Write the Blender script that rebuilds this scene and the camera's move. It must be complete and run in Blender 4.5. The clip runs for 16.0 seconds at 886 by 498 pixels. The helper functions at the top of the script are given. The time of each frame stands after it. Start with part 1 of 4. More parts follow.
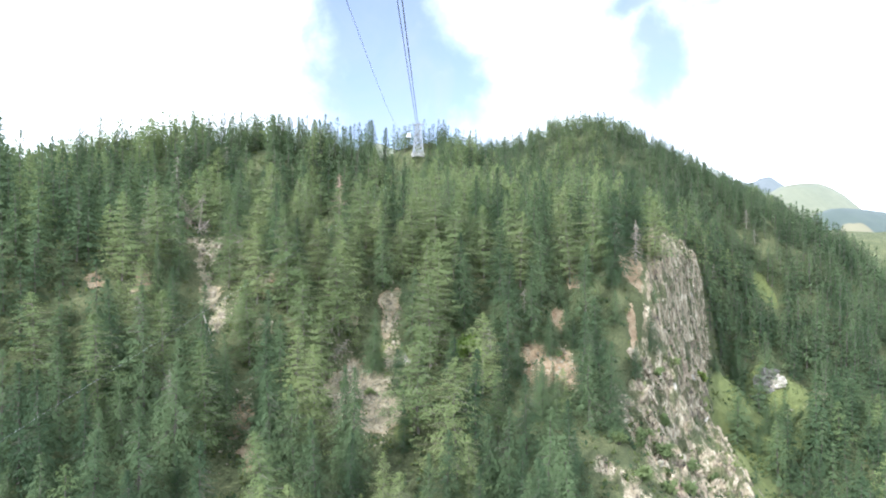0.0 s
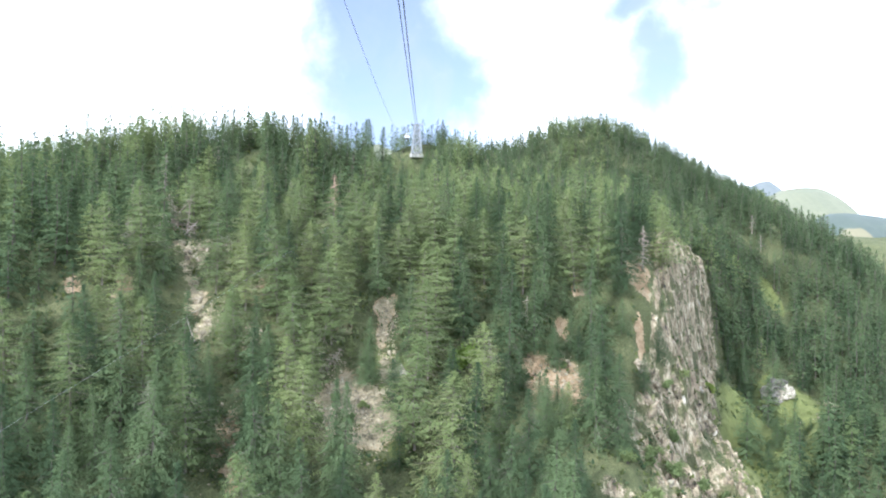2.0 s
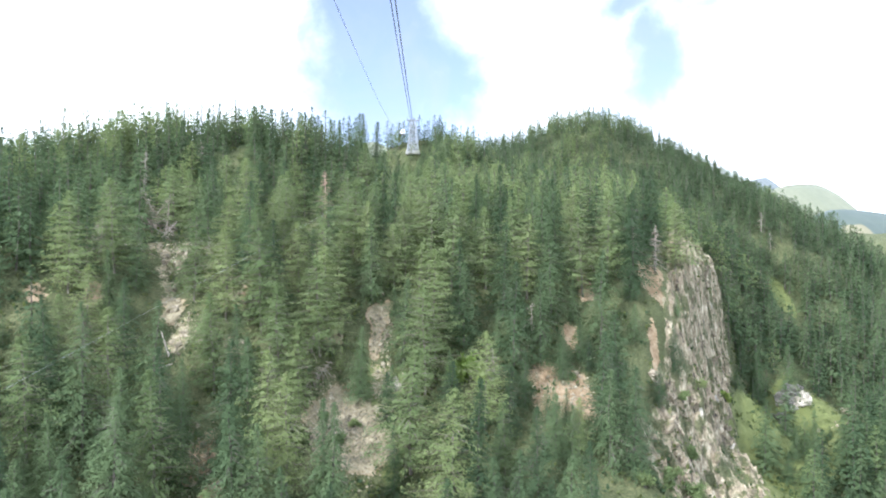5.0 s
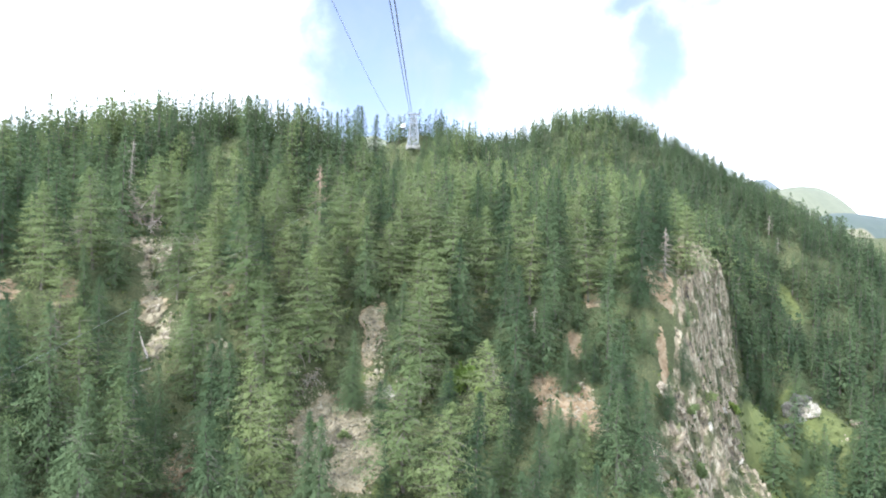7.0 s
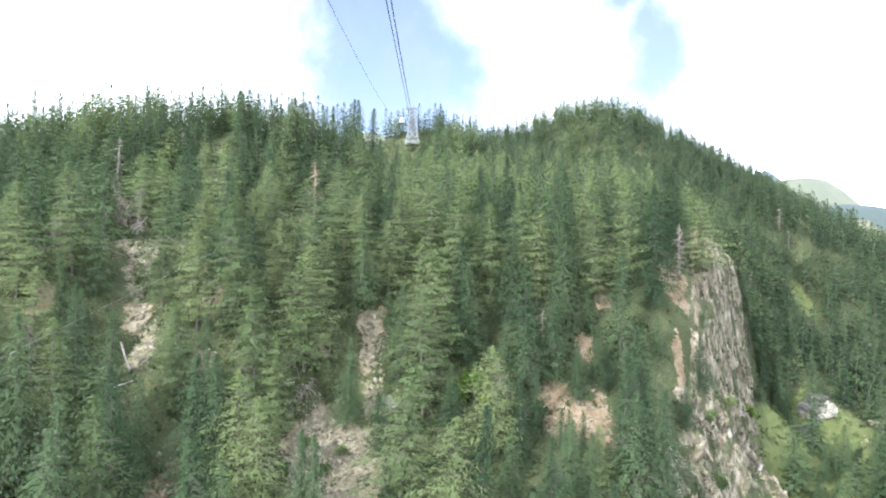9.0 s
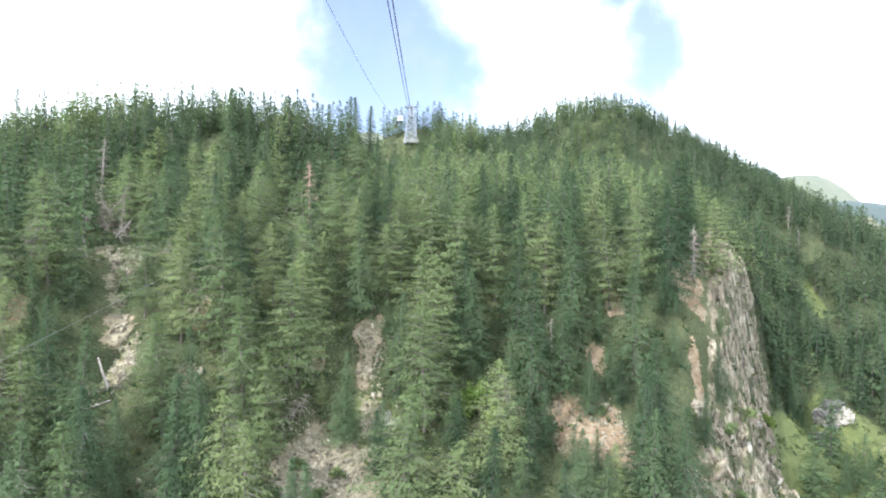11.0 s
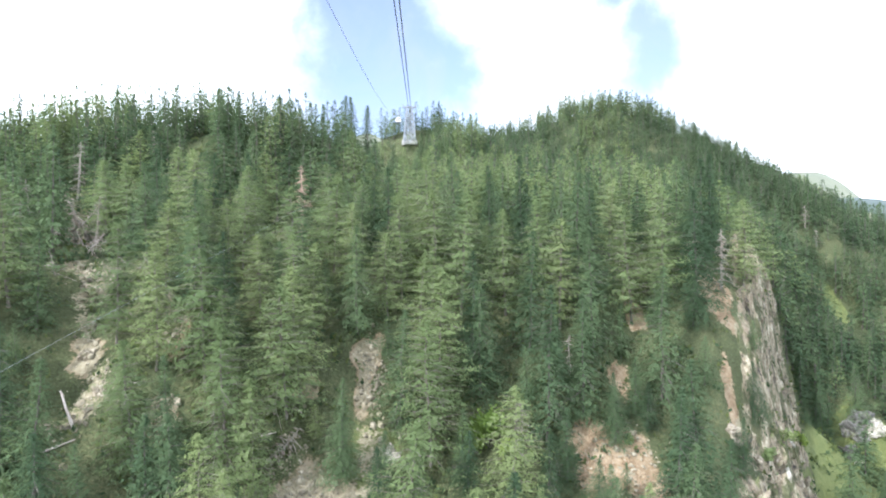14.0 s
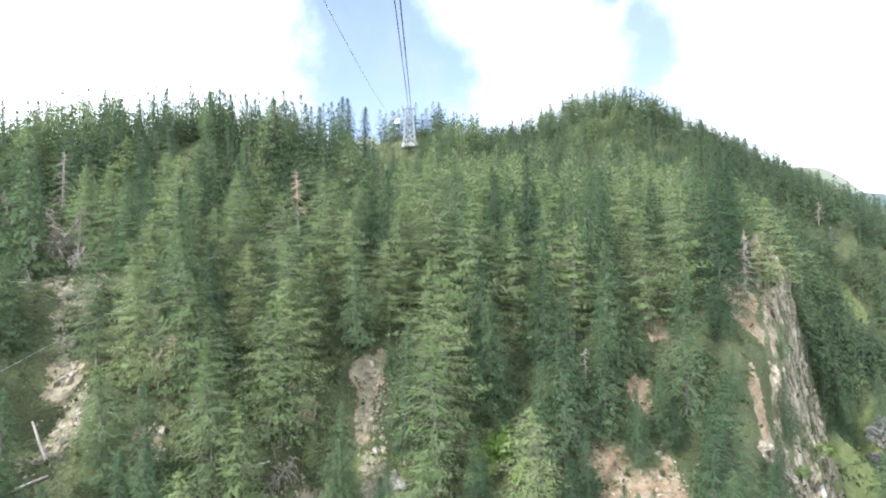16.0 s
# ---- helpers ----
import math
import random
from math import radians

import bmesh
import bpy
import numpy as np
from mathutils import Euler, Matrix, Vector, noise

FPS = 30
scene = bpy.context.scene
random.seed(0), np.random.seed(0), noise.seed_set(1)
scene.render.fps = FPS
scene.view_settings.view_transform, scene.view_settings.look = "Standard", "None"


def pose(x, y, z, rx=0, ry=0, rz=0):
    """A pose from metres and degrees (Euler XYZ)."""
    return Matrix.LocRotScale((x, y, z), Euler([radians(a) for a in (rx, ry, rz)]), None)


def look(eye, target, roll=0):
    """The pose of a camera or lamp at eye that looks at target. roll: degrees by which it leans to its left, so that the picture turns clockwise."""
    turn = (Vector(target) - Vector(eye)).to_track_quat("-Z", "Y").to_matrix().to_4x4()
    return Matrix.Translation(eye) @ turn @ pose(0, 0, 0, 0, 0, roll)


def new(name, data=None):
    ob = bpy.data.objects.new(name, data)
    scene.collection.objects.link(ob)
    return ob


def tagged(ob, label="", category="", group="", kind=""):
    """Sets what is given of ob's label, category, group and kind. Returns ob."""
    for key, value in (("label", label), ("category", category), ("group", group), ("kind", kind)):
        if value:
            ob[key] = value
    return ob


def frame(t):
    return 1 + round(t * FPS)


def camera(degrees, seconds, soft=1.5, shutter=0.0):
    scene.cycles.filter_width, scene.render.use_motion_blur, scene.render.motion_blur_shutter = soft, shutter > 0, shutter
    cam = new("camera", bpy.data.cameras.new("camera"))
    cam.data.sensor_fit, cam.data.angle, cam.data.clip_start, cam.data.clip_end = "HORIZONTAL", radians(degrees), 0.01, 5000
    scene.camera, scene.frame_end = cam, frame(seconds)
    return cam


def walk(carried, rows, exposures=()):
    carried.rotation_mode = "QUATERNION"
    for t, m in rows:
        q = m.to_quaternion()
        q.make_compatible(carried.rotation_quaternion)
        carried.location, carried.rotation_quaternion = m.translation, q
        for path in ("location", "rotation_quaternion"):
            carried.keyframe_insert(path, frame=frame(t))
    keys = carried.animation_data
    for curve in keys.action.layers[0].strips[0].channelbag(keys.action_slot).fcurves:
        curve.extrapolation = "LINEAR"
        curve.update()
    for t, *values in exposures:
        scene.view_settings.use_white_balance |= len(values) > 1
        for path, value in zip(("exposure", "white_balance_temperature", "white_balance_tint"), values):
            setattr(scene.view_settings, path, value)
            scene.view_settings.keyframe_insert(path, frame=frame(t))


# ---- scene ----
cam = camera(68.1, 16.0, soft=2.0)
METRES, EYE, TILT, LEAN, TURN = 54.0, 90.0, 0.0, 0.0, 0.0
ROWS = [
    (0.0, 0.0, 0.0, 0.0, 0.0, 0.0, -0.0),
    (0.5, -0.0009, 0.0307, 0.0028, 0.0, 0.05, -0.54),
    (1.0, -0.0021, 0.0626, 0.0048, -0.05, 0.13, -0.89),
    (1.5, -0.0034, 0.0933, 0.0102, -0.15, 0.11, -0.83),
    (2.0, -0.0043, 0.1237, 0.0126, -0.19, 0.14, -0.45),
    (2.5, -0.0058, 0.1562, 0.017, -0.24, 0.1, -0.03),
    (3.0, -0.0063, 0.1875, 0.0185, -0.34, -0.02, 0.61),
    (3.5, -0.0064, 0.2188, 0.0222, -0.29, -0.04, 1.14),
    (4.0, -0.0061, 0.2491, 0.0227, -0.3, -0.03, 1.02),
    (6.5, -0.0062, 0.4042, 0.0428, -0.6, -0.26, -1.77),
    (7.0, -0.0068, 0.4353, 0.046, -0.53, -0.44, -1.29),
    (7.5, -0.007, 0.4663, 0.0473, -0.52, -0.6, -0.74),
    (8.0, -0.0082, 0.4985, 0.0521, -0.5, -0.74, -0.54),
    (8.5, -0.0085, 0.5275, 0.0534, -0.48, -0.8, -0.49),
    (9.0, -0.0086, 0.5588, 0.0581, -0.47, -0.82, -0.64),
    (11.5, -0.0169, 0.7137, 0.0771, -0.62, -0.91, 0.07),
    (12.0, -0.0187, 0.7443, 0.0808, -0.61, -0.91, 0.61),
    (12.5, -0.0209, 0.7751, 0.0839, -0.61, -0.9, 0.86),
    (13.0, -0.0231, 0.8057, 0.0874, -0.61, -0.86, 0.9),
    (13.5, -0.0257, 0.8372, 0.0927, -0.6, -0.85, 0.7),
    (14.0, -0.0277, 0.8684, 0.0963, -0.6, -0.76, 0.5),
    (14.5, -0.029, 0.8981, 0.0972, -0.56, -0.67, 0.47),
    (15.0, -0.0311, 0.9297, 0.1032, -0.52, -0.61, 0.71),
    (15.5, -0.0331, 0.9609, 0.1076, -0.46, -0.6, 1.16),
    (16.0, -0.0337, 0.9919, 0.1104, -0.47, -0.58, 1.51),
]
walk(cam, [(t, pose(0, 0, EYE, TILT, LEAN, TURN) @ pose(METRES * x, METRES * y, METRES * z, 90 + pitch, roll, yaw)) for t, x, y, z, yaw, pitch, roll in ROWS],
     exposures=((0.0, 1.08, 5950, 11), (16.0, 1.08, 5950, 11)))

# ---------------------------------------------------------------- light
SUN_DIR = Vector((-0.54, -0.57, 0.62)).normalized()      # towards the sun
world = bpy.data.worlds.new("sky")
scene.world = world
world.use_nodes = True


class Graph:
    """Short hands for building node trees."""

    def __init__(self, tree):
        self.tree = tree
        tree.nodes.clear()

    def node(self, kind, **values):
        n = self.tree.nodes.new(kind)
        for key, value in values.items():
            setattr(n, key, value)
        return n

    def link(self, a, b):
        self.tree.links.new(a, b)

    def put(self, socket, value):
        if isinstance(value, bpy.types.NodeSocket):
            self.link(value, socket)
        else:
            socket.default_value = value

    def math(self, op, a, b=0.0, c=0.0, clamp=False):
        n = self.node("ShaderNodeMath", operation=op, use_clamp=clamp)
        for s, v in zip(n.inputs, (a, b, c)):
            self.put(s, v)
        return n.outputs[0]

    def noise(self, vector, scale, detail=4.0, rough=0.55, distort=0.0):
        n = self.node("ShaderNodeTexNoise")
        self.link(vector, n.inputs["Vector"])
        for key, v in (("Scale", scale), ("Detail", detail), ("Roughness", rough), ("Distortion", distort)):
            n.inputs[key].default_value = v
        return n.outputs["Fac"]

    def ramp(self, fac, stops):
        n = self.node("ShaderNodeValToRGB")
        self.put(n.inputs["Fac"], fac)
        e = n.color_ramp.elements
        while len(e) < len(stops):
            e.new(0.5)
        for el, (p, col) in zip(e, stops):
            el.position = p
            el.color = (*col, 1) if len(col) == 3 else col
        return n.outputs["Color"]

    def mix(self, fac, a, b, blend="MIX"):
        n = self.node("ShaderNodeMix", data_type="RGBA", blend_type=blend)
        self.put(n.inputs["Factor"], fac)
        for s, v in ((n.inputs["A"], a), (n.inputs["B"], b)):
            self.put(s, (*v, 1) if isinstance(v, tuple) and len(v) == 3 else v)
        return n.outputs["Result"]

    def smooth(self, v, lo, hi):
        n = self.node("ShaderNodeMapRange", interpolation_type="SMOOTHSTEP")
        self.put(n.inputs["Value"], v)
        n.inputs["From Min"].default_value, n.inputs["From Max"].default_value = lo, hi
        return n.outputs["Result"]


def build_sky():
    g = Graph(world.node_tree)
    sky = g.node("ShaderNodeTexSky", sky_type="NISHITA", sun_disc=False)
    sky.sun_elevation = math.asin(SUN_DIR.z)
    sky.sun_rotation = math.atan2(SUN_DIR.x, SUN_DIR.y)
    sky.altitude, sky.air_density, sky.dust_density = 1500, 1.0, 1.5
    where = g.node("ShaderNodeTexCoord").outputs["Generated"]
    sep = g.node("ShaderNodeSeparateXYZ")
    g.link(where, sep.inputs[0])
    x, y, z = sep.outputs
    ahead = g.math("MAXIMUM", y, 0.05)
    big = g.noise(where, 3.2, 5, 0.55, 0.3)
    fine = g.noise(where, 11.0, 5, 0.6, 0.2)
    across = g.math("ADD", g.math("DIVIDE", x, ahead), g.math("MULTIPLY", g.math("SUBTRACT", g.noise(where, 6.0, 3, 0.5), 0.5), 0.22))
    up = g.math("ADD", g.math("DIVIDE", z, ahead), g.math("MULTIPLY", g.math("SUBTRACT", g.noise(where, 8.0, 3, 0.5), 0.5), 0.16))
    wisp = g.math("ADD", g.math("MULTIPLY", g.math("SUBTRACT", big, 0.5), 0.55), g.math("MULTIPLY", g.math("SUBTRACT", fine, 0.5), 0.45))

    def gap(cx, cz, rx, rz, lean=0.0):
        dx = g.math("DIVIDE", g.math("SUBTRACT", across, g.math("MULTIPLY_ADD", g.math("SUBTRACT", up, cz), lean, cx)), rx)
        dz = g.math("DIVIDE", g.math("SUBTRACT", up, cz), rz)
        return g.math("SQRT", g.math("ADD", g.math("MULTIPLY", dx, dx), g.math("MULTIPLY", dz, dz)))

    holes = gap(-0.075, 0.36, 0.18, 0.55, 0.0)
    for hole in (gap(0.32, 0.385, 0.20, 0.06), gap(0.34, 0.30, 0.12, 0.19, 0.35)):
        holes = g.math("MINIMUM", holes, g.math("ADD", hole, 0.12))
    cloud = g.smooth(g.math("MULTIPLY_ADD", wisp, 2.6, holes), 0.28, 1.6)
    behind = g.smooth(g.math("ADD", big, g.math("MULTIPLY", wisp, 0.4)), 0.40, 0.60)
    in_front = g.smooth(y, 0.25, 0.5)
    cover = g.node("ShaderNodeMix", data_type="FLOAT")
    for s, v in zip((cover.inputs["Factor"], cover.inputs["A"], cover.inputs["B"]), (in_front, behind, cloud)):
        g.link(v, s)
    thin = g.smooth(g.noise(where, 7.0, 6, 0.6, 0.6), 0.35, 0.8)
    blue = g.mix(g.math("MULTIPLY_ADD", thin, 0.40, 0.34), sky_scaled(g, sky), (0.42, 0.45, 0.63))
    white = g.ramp(g.math("ADD", big, g.math("MULTIPLY", fine, 0.25)), [(0.3, (2.2, 2.36, 2.56)), (0.8, (3.0, 3.14, 3.34))])
    dimmed = g.mix(g.smooth(y, 0.15, 0.6), white, g.mix(1.0, white, (0.55, 0.55, 0.55), "MULTIPLY"))
    back = g.node("ShaderNodeBackground")
    g.link(g.mix(cover.outputs["Result"], blue, dimmed), back.inputs["Color"])
    back.inputs["Strength"].default_value = 1.0
    out = g.node("ShaderNodeOutputWorld")
    g.link(back.outputs[0], out.inputs["Surface"])


def sky_scaled(g, sky):
    n = g.node("ShaderNodeVectorMath", operation="SCALE")
    g.link(sky.outputs["Color"], n.inputs[0])
    n.inputs["Scale"].default_value = 0.13
    return n.outputs[0]


build_sky()
sun_data = bpy.data.lights.new("sun", "SUN")
sun_data.energy, sun_data.angle, sun_data.color = 4.8, radians(1.5), (0.985, 0.97, 0.945)
sun = new("sun", sun_data)
sun.matrix_basis = look(SUN_DIR * 900, (0, 0, 0))


# ---------------------------------------------------------------- materials
def material(name):
    m = bpy.data.materials.new(name)
    m.use_nodes = True
    g = Graph(m.node_tree)
    bsdf = g.node("ShaderNodeBsdfPrincipled")
    out = g.node("ShaderNodeOutputMaterial")
    g.link(bsdf.outputs[0], out.inputs["Surface"])
    return m, g, bsdf, out


def here(g):
    return g.node("ShaderNodeNewGeometry").outputs["Position"]


def bump(g, bsdf, value, strength, distance):
    n = g.node("ShaderNodeBump")
    n.inputs["Strength"].default_value, n.inputs["Distance"].default_value = strength, distance
    g.link(value, n.inputs["Height"])
    g.link(n.outputs[0], bsdf.inputs["Normal"])


def foliage(name, dark, mid, light, glow, per_tree=True):
    m, g, bsdf, out = material(name)
    geo = g.node("ShaderNodeNewGeometry")
    place = geo.outputs["Position"]
    stand = g.noise(place, 0.055, 2, 0.5)
    tuft = g.noise(place, 0.55, 3, 0.6)
    leaf = geo.outputs["Random Per Island"]
    whole = g.node("ShaderNodeObjectInfo").outputs["Random"] if per_tree else g.node("ShaderNodeAttribute", attribute_name="tone").outputs["Fac"]
    tone = g.math("ADD", g.math("MULTIPLY", whole, 0.60), g.math("ADD", g.math("MULTIPLY", leaf, 0.16), g.math("MULTIPLY", g.math("ADD", stand, tuft), 0.32)))
    col = g.ramp(tone, [(0.28, dark), (0.54, mid), (0.86, light)])
    g.link(col, bsdf.inputs["Base Color"])
    bsdf.inputs["Roughness"].default_value = 0.75
    bsdf.inputs["Specular IOR Level"].default_value = 0.08
    thin = g.node("ShaderNodeBsdfTranslucent")
    g.link(g.mix(0.6, col, glow), thin.inputs["Color"])
    both = g.node("ShaderNodeMixShader")
    both.inputs[0].default_value = 0.42
    g.link(bsdf.outputs[0], both.inputs[1])
    g.link(thin.outputs[0], both.inputs[2])
    g.link(both.outputs[0], out.inputs["Surface"])
    return m


def bark_like(name, dark, light, rough=0.9):
    m, g, bsdf, _ = material(name)
    n = g.noise(here(g), 2.2, 5, 0.65)
    g.link(g.ramp(n, [(0.3, dark), (0.7, light)]), bsdf.inputs["Base Color"])
    bsdf.inputs["Roughness"].default_value = rough
    bump(g, bsdf, n, 0.5, 0.08)
    return m


def stone(name, dark, mid, light, moss=0.0):
    m, g, bsdf, _ = material(name)
    p = here(g)
    big, fine = g.noise(p, 0.22, 5, 0.6, 0.6), g.noise(p, 1.6, 6, 0.65)
    vor = g.node("ShaderNodeTexVoronoi", feature="DISTANCE_TO_EDGE")
    g.link(p, vor.inputs["Vector"])
    vor.inputs["Scale"].default_value = 0.42
    crack = g.smooth(vor.outputs["Distance"], 0.0, 0.10)
    tone = g.math("ADD", g.math("MULTIPLY", big, 0.5), g.math("MULTIPLY", fine, 0.5))
    col = g.ramp(tone, [(0.34, dark), (0.5, mid), (0.66, light)])
    col = g.mix(g.math("MULTIPLY_ADD", crack, 0.45, 0.55), dark, col)
    if moss:
        col = g.mix(g.math("MULTIPLY", g.smooth(g.noise(p, 0.35, 4, 0.6), 0.52, 0.68), moss), col, (0.10, 0.115, 0.035))
    g.link(col, bsdf.inputs["Base Color"])
    bsdf.inputs["Roughness"].default_value = 0.92
    bump(g, bsdf, tone, 0.9, 0.5)
    return m


def painted(name, colour, rough=0.5, metal=0.0, dirt=0.15):
    m, g, bsdf, _ = material(name)
    n = g.noise(here(g), 1.1, 4, 0.6)
    g.link(g.mix(g.smooth(n, 0.45, 0.75), colour, tuple(c * (1 - dirt) for c in colour)), bsdf.inputs["Base Color"])
    bsdf.inputs["Roughness"].default_value, bsdf.inputs["Metallic"].default_value = rough, metal
    return m


def ground_material():
    m, g, bsdf, _ = material("mountain_ground")
    p = here(g)
    cover = g.node("ShaderNodeAttribute", attribute_name="cover")
    sep = g.node("ShaderNodeSeparateColor")
    g.link(cover.outputs["Color"], sep.inputs[0])
    rock_m, soil_m, meadow_m = sep.outputs
    big, mid, fine = g.noise(p, 0.09, 4, 0.6, 0.4), g.noise(p, 0.55, 5, 0.6), g.noise(p, 2.6, 5, 0.65)
    ragged = g.math("MULTIPLY", g.math("SUBTRACT", g.math("ADD", mid, fine), 1.0), 0.9)
    grass = g.ramp(g.math("ADD", g.math("MULTIPLY", big, 0.5), g.math("MULTIPLY", fine, 0.5)),
                   [(0.32, (0.026, 0.031, 0.014)), (0.5, (0.060, 0.070, 0.030)), (0.70, (0.140, 0.140, 0.070))])
    meadow = g.ramp(g.math("ADD", g.math("MULTIPLY", big, 0.4), g.math("MULTIPLY", mid, 0.6)),
                    [(0.3, (0.062, 0.076, 0.026)), (0.55, (0.105, 0.122, 0.042)), (0.75, (0.160, 0.162, 0.072))])
    soil = g.ramp(g.math("ADD", g.math("MULTIPLY", mid, 0.6), g.math("MULTIPLY", fine, 0.4)),
                  [(0.30, (0.105, 0.072, 0.042)), (0.48, (0.210, 0.150, 0.090)), (0.66, (0.32, 0.262, 0.180))])
    scree = g.ramp(g.math("ADD", g.math("MULTIPLY", mid, 0.5), g.math("MULTIPLY", fine, 0.5)),
                   [(0.30, (0.105, 0.100, 0.062)), (0.46, (0.200, 0.170, 0.108)), (0.68, (0.33, 0.295, 0.205))])
    soil = g.mix(g.smooth(rock_m, 0.08, 0.20), soil, scree)
    streak = g.node("ShaderNodeMapping")
    g.link(p, streak.inputs["Vector"])
    streak.inputs["Rotation"].default_value = (radians(40), radians(20), radians(25))
    streak.inputs["Scale"].default_value = (1.0, 0.28, 0.5)
    strata = g.noise(streak.outputs[0], 0.75, 6, 0.65, 0.5)
    crag = g.ramp(g.math("ADD", g.math("MULTIPLY", strata, 0.7), g.math("MULTIPLY", fine, 0.3)),
                  [(0.38, (0.035, 0.032, 0.030)), (0.45, (0.155, 0.128, 0.086)), (0.54, (0.275, 0.234, 0.160)), (0.65, (0.50, 0.455, 0.350))])
    crag = g.mix(g.smooth(big, 0.52, 0.72), crag, g.mix(0.35, crag, (0.26, 0.18, 0.135)))
    crag = g.mix(g.math("MULTIPLY", g.smooth(g.noise(p, 0.30, 4, 0.6), 0.47, 0.58), 0.9), crag, grass)
    col = g.mix(g.smooth(g.math("ADD", meadow_m, g.math("MULTIPLY", ragged, 0.5)), 0.35, 0.6), grass, meadow)
    col = g.mix(g.smooth(g.math("ADD", soil_m, ragged), 0.35, 0.6), col, soil)
    col = g.mix(g.smooth(g.math("ADD", rock_m, g.math("MULTIPLY", ragged, 0.8)), 0.35, 0.6), col, crag)
    g.link(col, bsdf.inputs["Base Color"])
    bsdf.inputs["Roughness"].default_value = 0.95
    bsdf.inputs["Specular IOR Level"].default_value = 0.2
    bump(g, bsdf, g.math("ADD", strata, g.math("MULTIPLY", fine, 0.6)), 1.0, 0.7)
    return m


SPRUCE_TONES = ((0.025, 0.044, 0.024), (0.049, 0.080, 0.041), (0.093, 0.132, 0.064), (0.095, 0.138, 0.056))
LARCH_TONES = ((0.062, 0.094, 0.043), (0.115, 0.155, 0.067), (0.168, 0.206, 0.086), (0.165, 0.206, 0.078))
SPRUCE = foliage("spruce_needles", *SPRUCE_TONES)
LARCH = foliage("larch_needles", *LARCH_TONES)
FOREST_SPRUCE = foliage("forest_spruce_needles", *SPRUCE_TONES, False)
FOREST_LARCH = foliage("forest_larch_needles", *LARCH_TONES, False)
BUSH = foliage("broad_leaves", (0.085, 0.13, 0.030), (0.13, 0.19, 0.045), (0.20, 0.26, 0.065), (0.18, 0.26, 0.05))
BUSH_LOW = foliage("low_shrubs", (0.055, 0.075, 0.025), (0.11, 0.13, 0.045), (0.20, 0.20, 0.085), (0.15, 0.18, 0.06), False)
DRY = foliage("dead_twigs", (0.10, 0.075, 0.055), (0.17, 0.135, 0.105), (0.26, 0.22, 0.18), (0.2, 0.15, 0.1))
BARK = bark_like("bark", (0.045, 0.038, 0.032), (0.125, 0.108, 0.092))
LARCH_BARK = bark_like("larch_bark", (0.075, 0.062, 0.05), (0.19, 0.165, 0.135))
DEADWOOD = bark_like("weathered_dead_wood", (0.12, 0.102, 0.082), (0.26, 0.228, 0.188))
PALEWOOD = bark_like("pale_barkless_wood", (0.24, 0.20, 0.165), (0.46, 0.41, 0.36))
RUSTWOOD = bark_like("reddish_dead_wood", (0.17, 0.11, 0.075), (0.34, 0.245, 0.18))
BOULDER = stone("grey_boulder", (0.085, 0.073, 0.052), (0.200, 0.172, 0.116), (0.36, 0.325, 0.235), 0.4)
CRAG = stone("cliff_rock", (0.060, 0.047, 0.034), (0.195, 0.162, 0.112), (0.38, 0.34, 0.262), 0.85)
PALE = stone("pale_rock", (0.08, 0.07, 0.055), (0.24, 0.22, 0.175), (0.43, 0.41, 0.345), 0.45)
DARKROCK = stone("dark_rock", (0.025, 0.024, 0.022), (0.10, 0.095, 0.085), (0.20, 0.19, 0.17), 0.6)
GROUND = ground_material()
STEEL = painted("galvanised_steel", (0.26, 0.28, 0.30), 0.5, 0.4)
ROPE = painted("steel_rope", (0.17, 0.19, 0.22), 0.5, 0.3)
PALEROPE = painted("bright_steel_rope", (0.24, 0.25, 0.26), 0.45, 0.3)
WHITE = painted("white_cabin_paint", (0.80, 0.80, 0.79), 0.35)
DARK = painted("dark_cabin_base", (0.05, 0.055, 0.06), 0.5)
CONCRETE = painted("pale_concrete", (0.26, 0.255, 0.24), 0.9, 0.0, 0.3)


def pane_material():
    m, g, bsdf, _ = material("tinted_window_glass")
    bsdf.inputs["Base Color"].default_value = (0.10, 0.13, 0.15, 1)
    bsdf.inputs["Roughness"].default_value = 0.05
    bsdf.inputs["Transmission Weight"].default_value = 0.6
    return m


GLASS = pane_material()


# ---------------------------------------------------------------- mesh helpers
def mesh_from(name, verts, faces, mat, smooth=False, normals=None):
    """A mesh from arrays: verts (n, 3), faces (m, 3 or 4) and, if given, a normal for each corner."""
    verts, faces = np.asarray(verts, np.float32), np.asarray(faces, np.int32)
    me = bpy.data.meshes.new(name)
    k = faces.shape[1]
    me.vertices.add(len(verts))
    me.vertices.foreach_set("co", verts.ravel())
    me.loops.add(faces.size)
    me.loops.foreach_set("vertex_index", faces.ravel())
    me.polygons.add(len(faces))
    me.polygons.foreach_set("loop_start", np.arange(0, faces.size, k, dtype=np.int32))
    me.polygons.foreach_set("use_smooth", np.full(len(faces), smooth))
    me.update(calc_edges=True)
    if normals is not None:
        me.normals_split_custom_set_from_vertices(np.asarray(normals, np.float32))
    me.materials.append(mat)
    return me


def part(name, data, parent, label=""):
    ob = new(name, data)
    ob.parent = parent
    return tagged(ob, label)


def bm_part(name, bm, mat, parent, label=""):
    me = bpy.data.meshes.new(name)
    bm.to_mesh(me)
    bm.free()
    me.materials.append(mat)
    return part(name, me, parent, label)


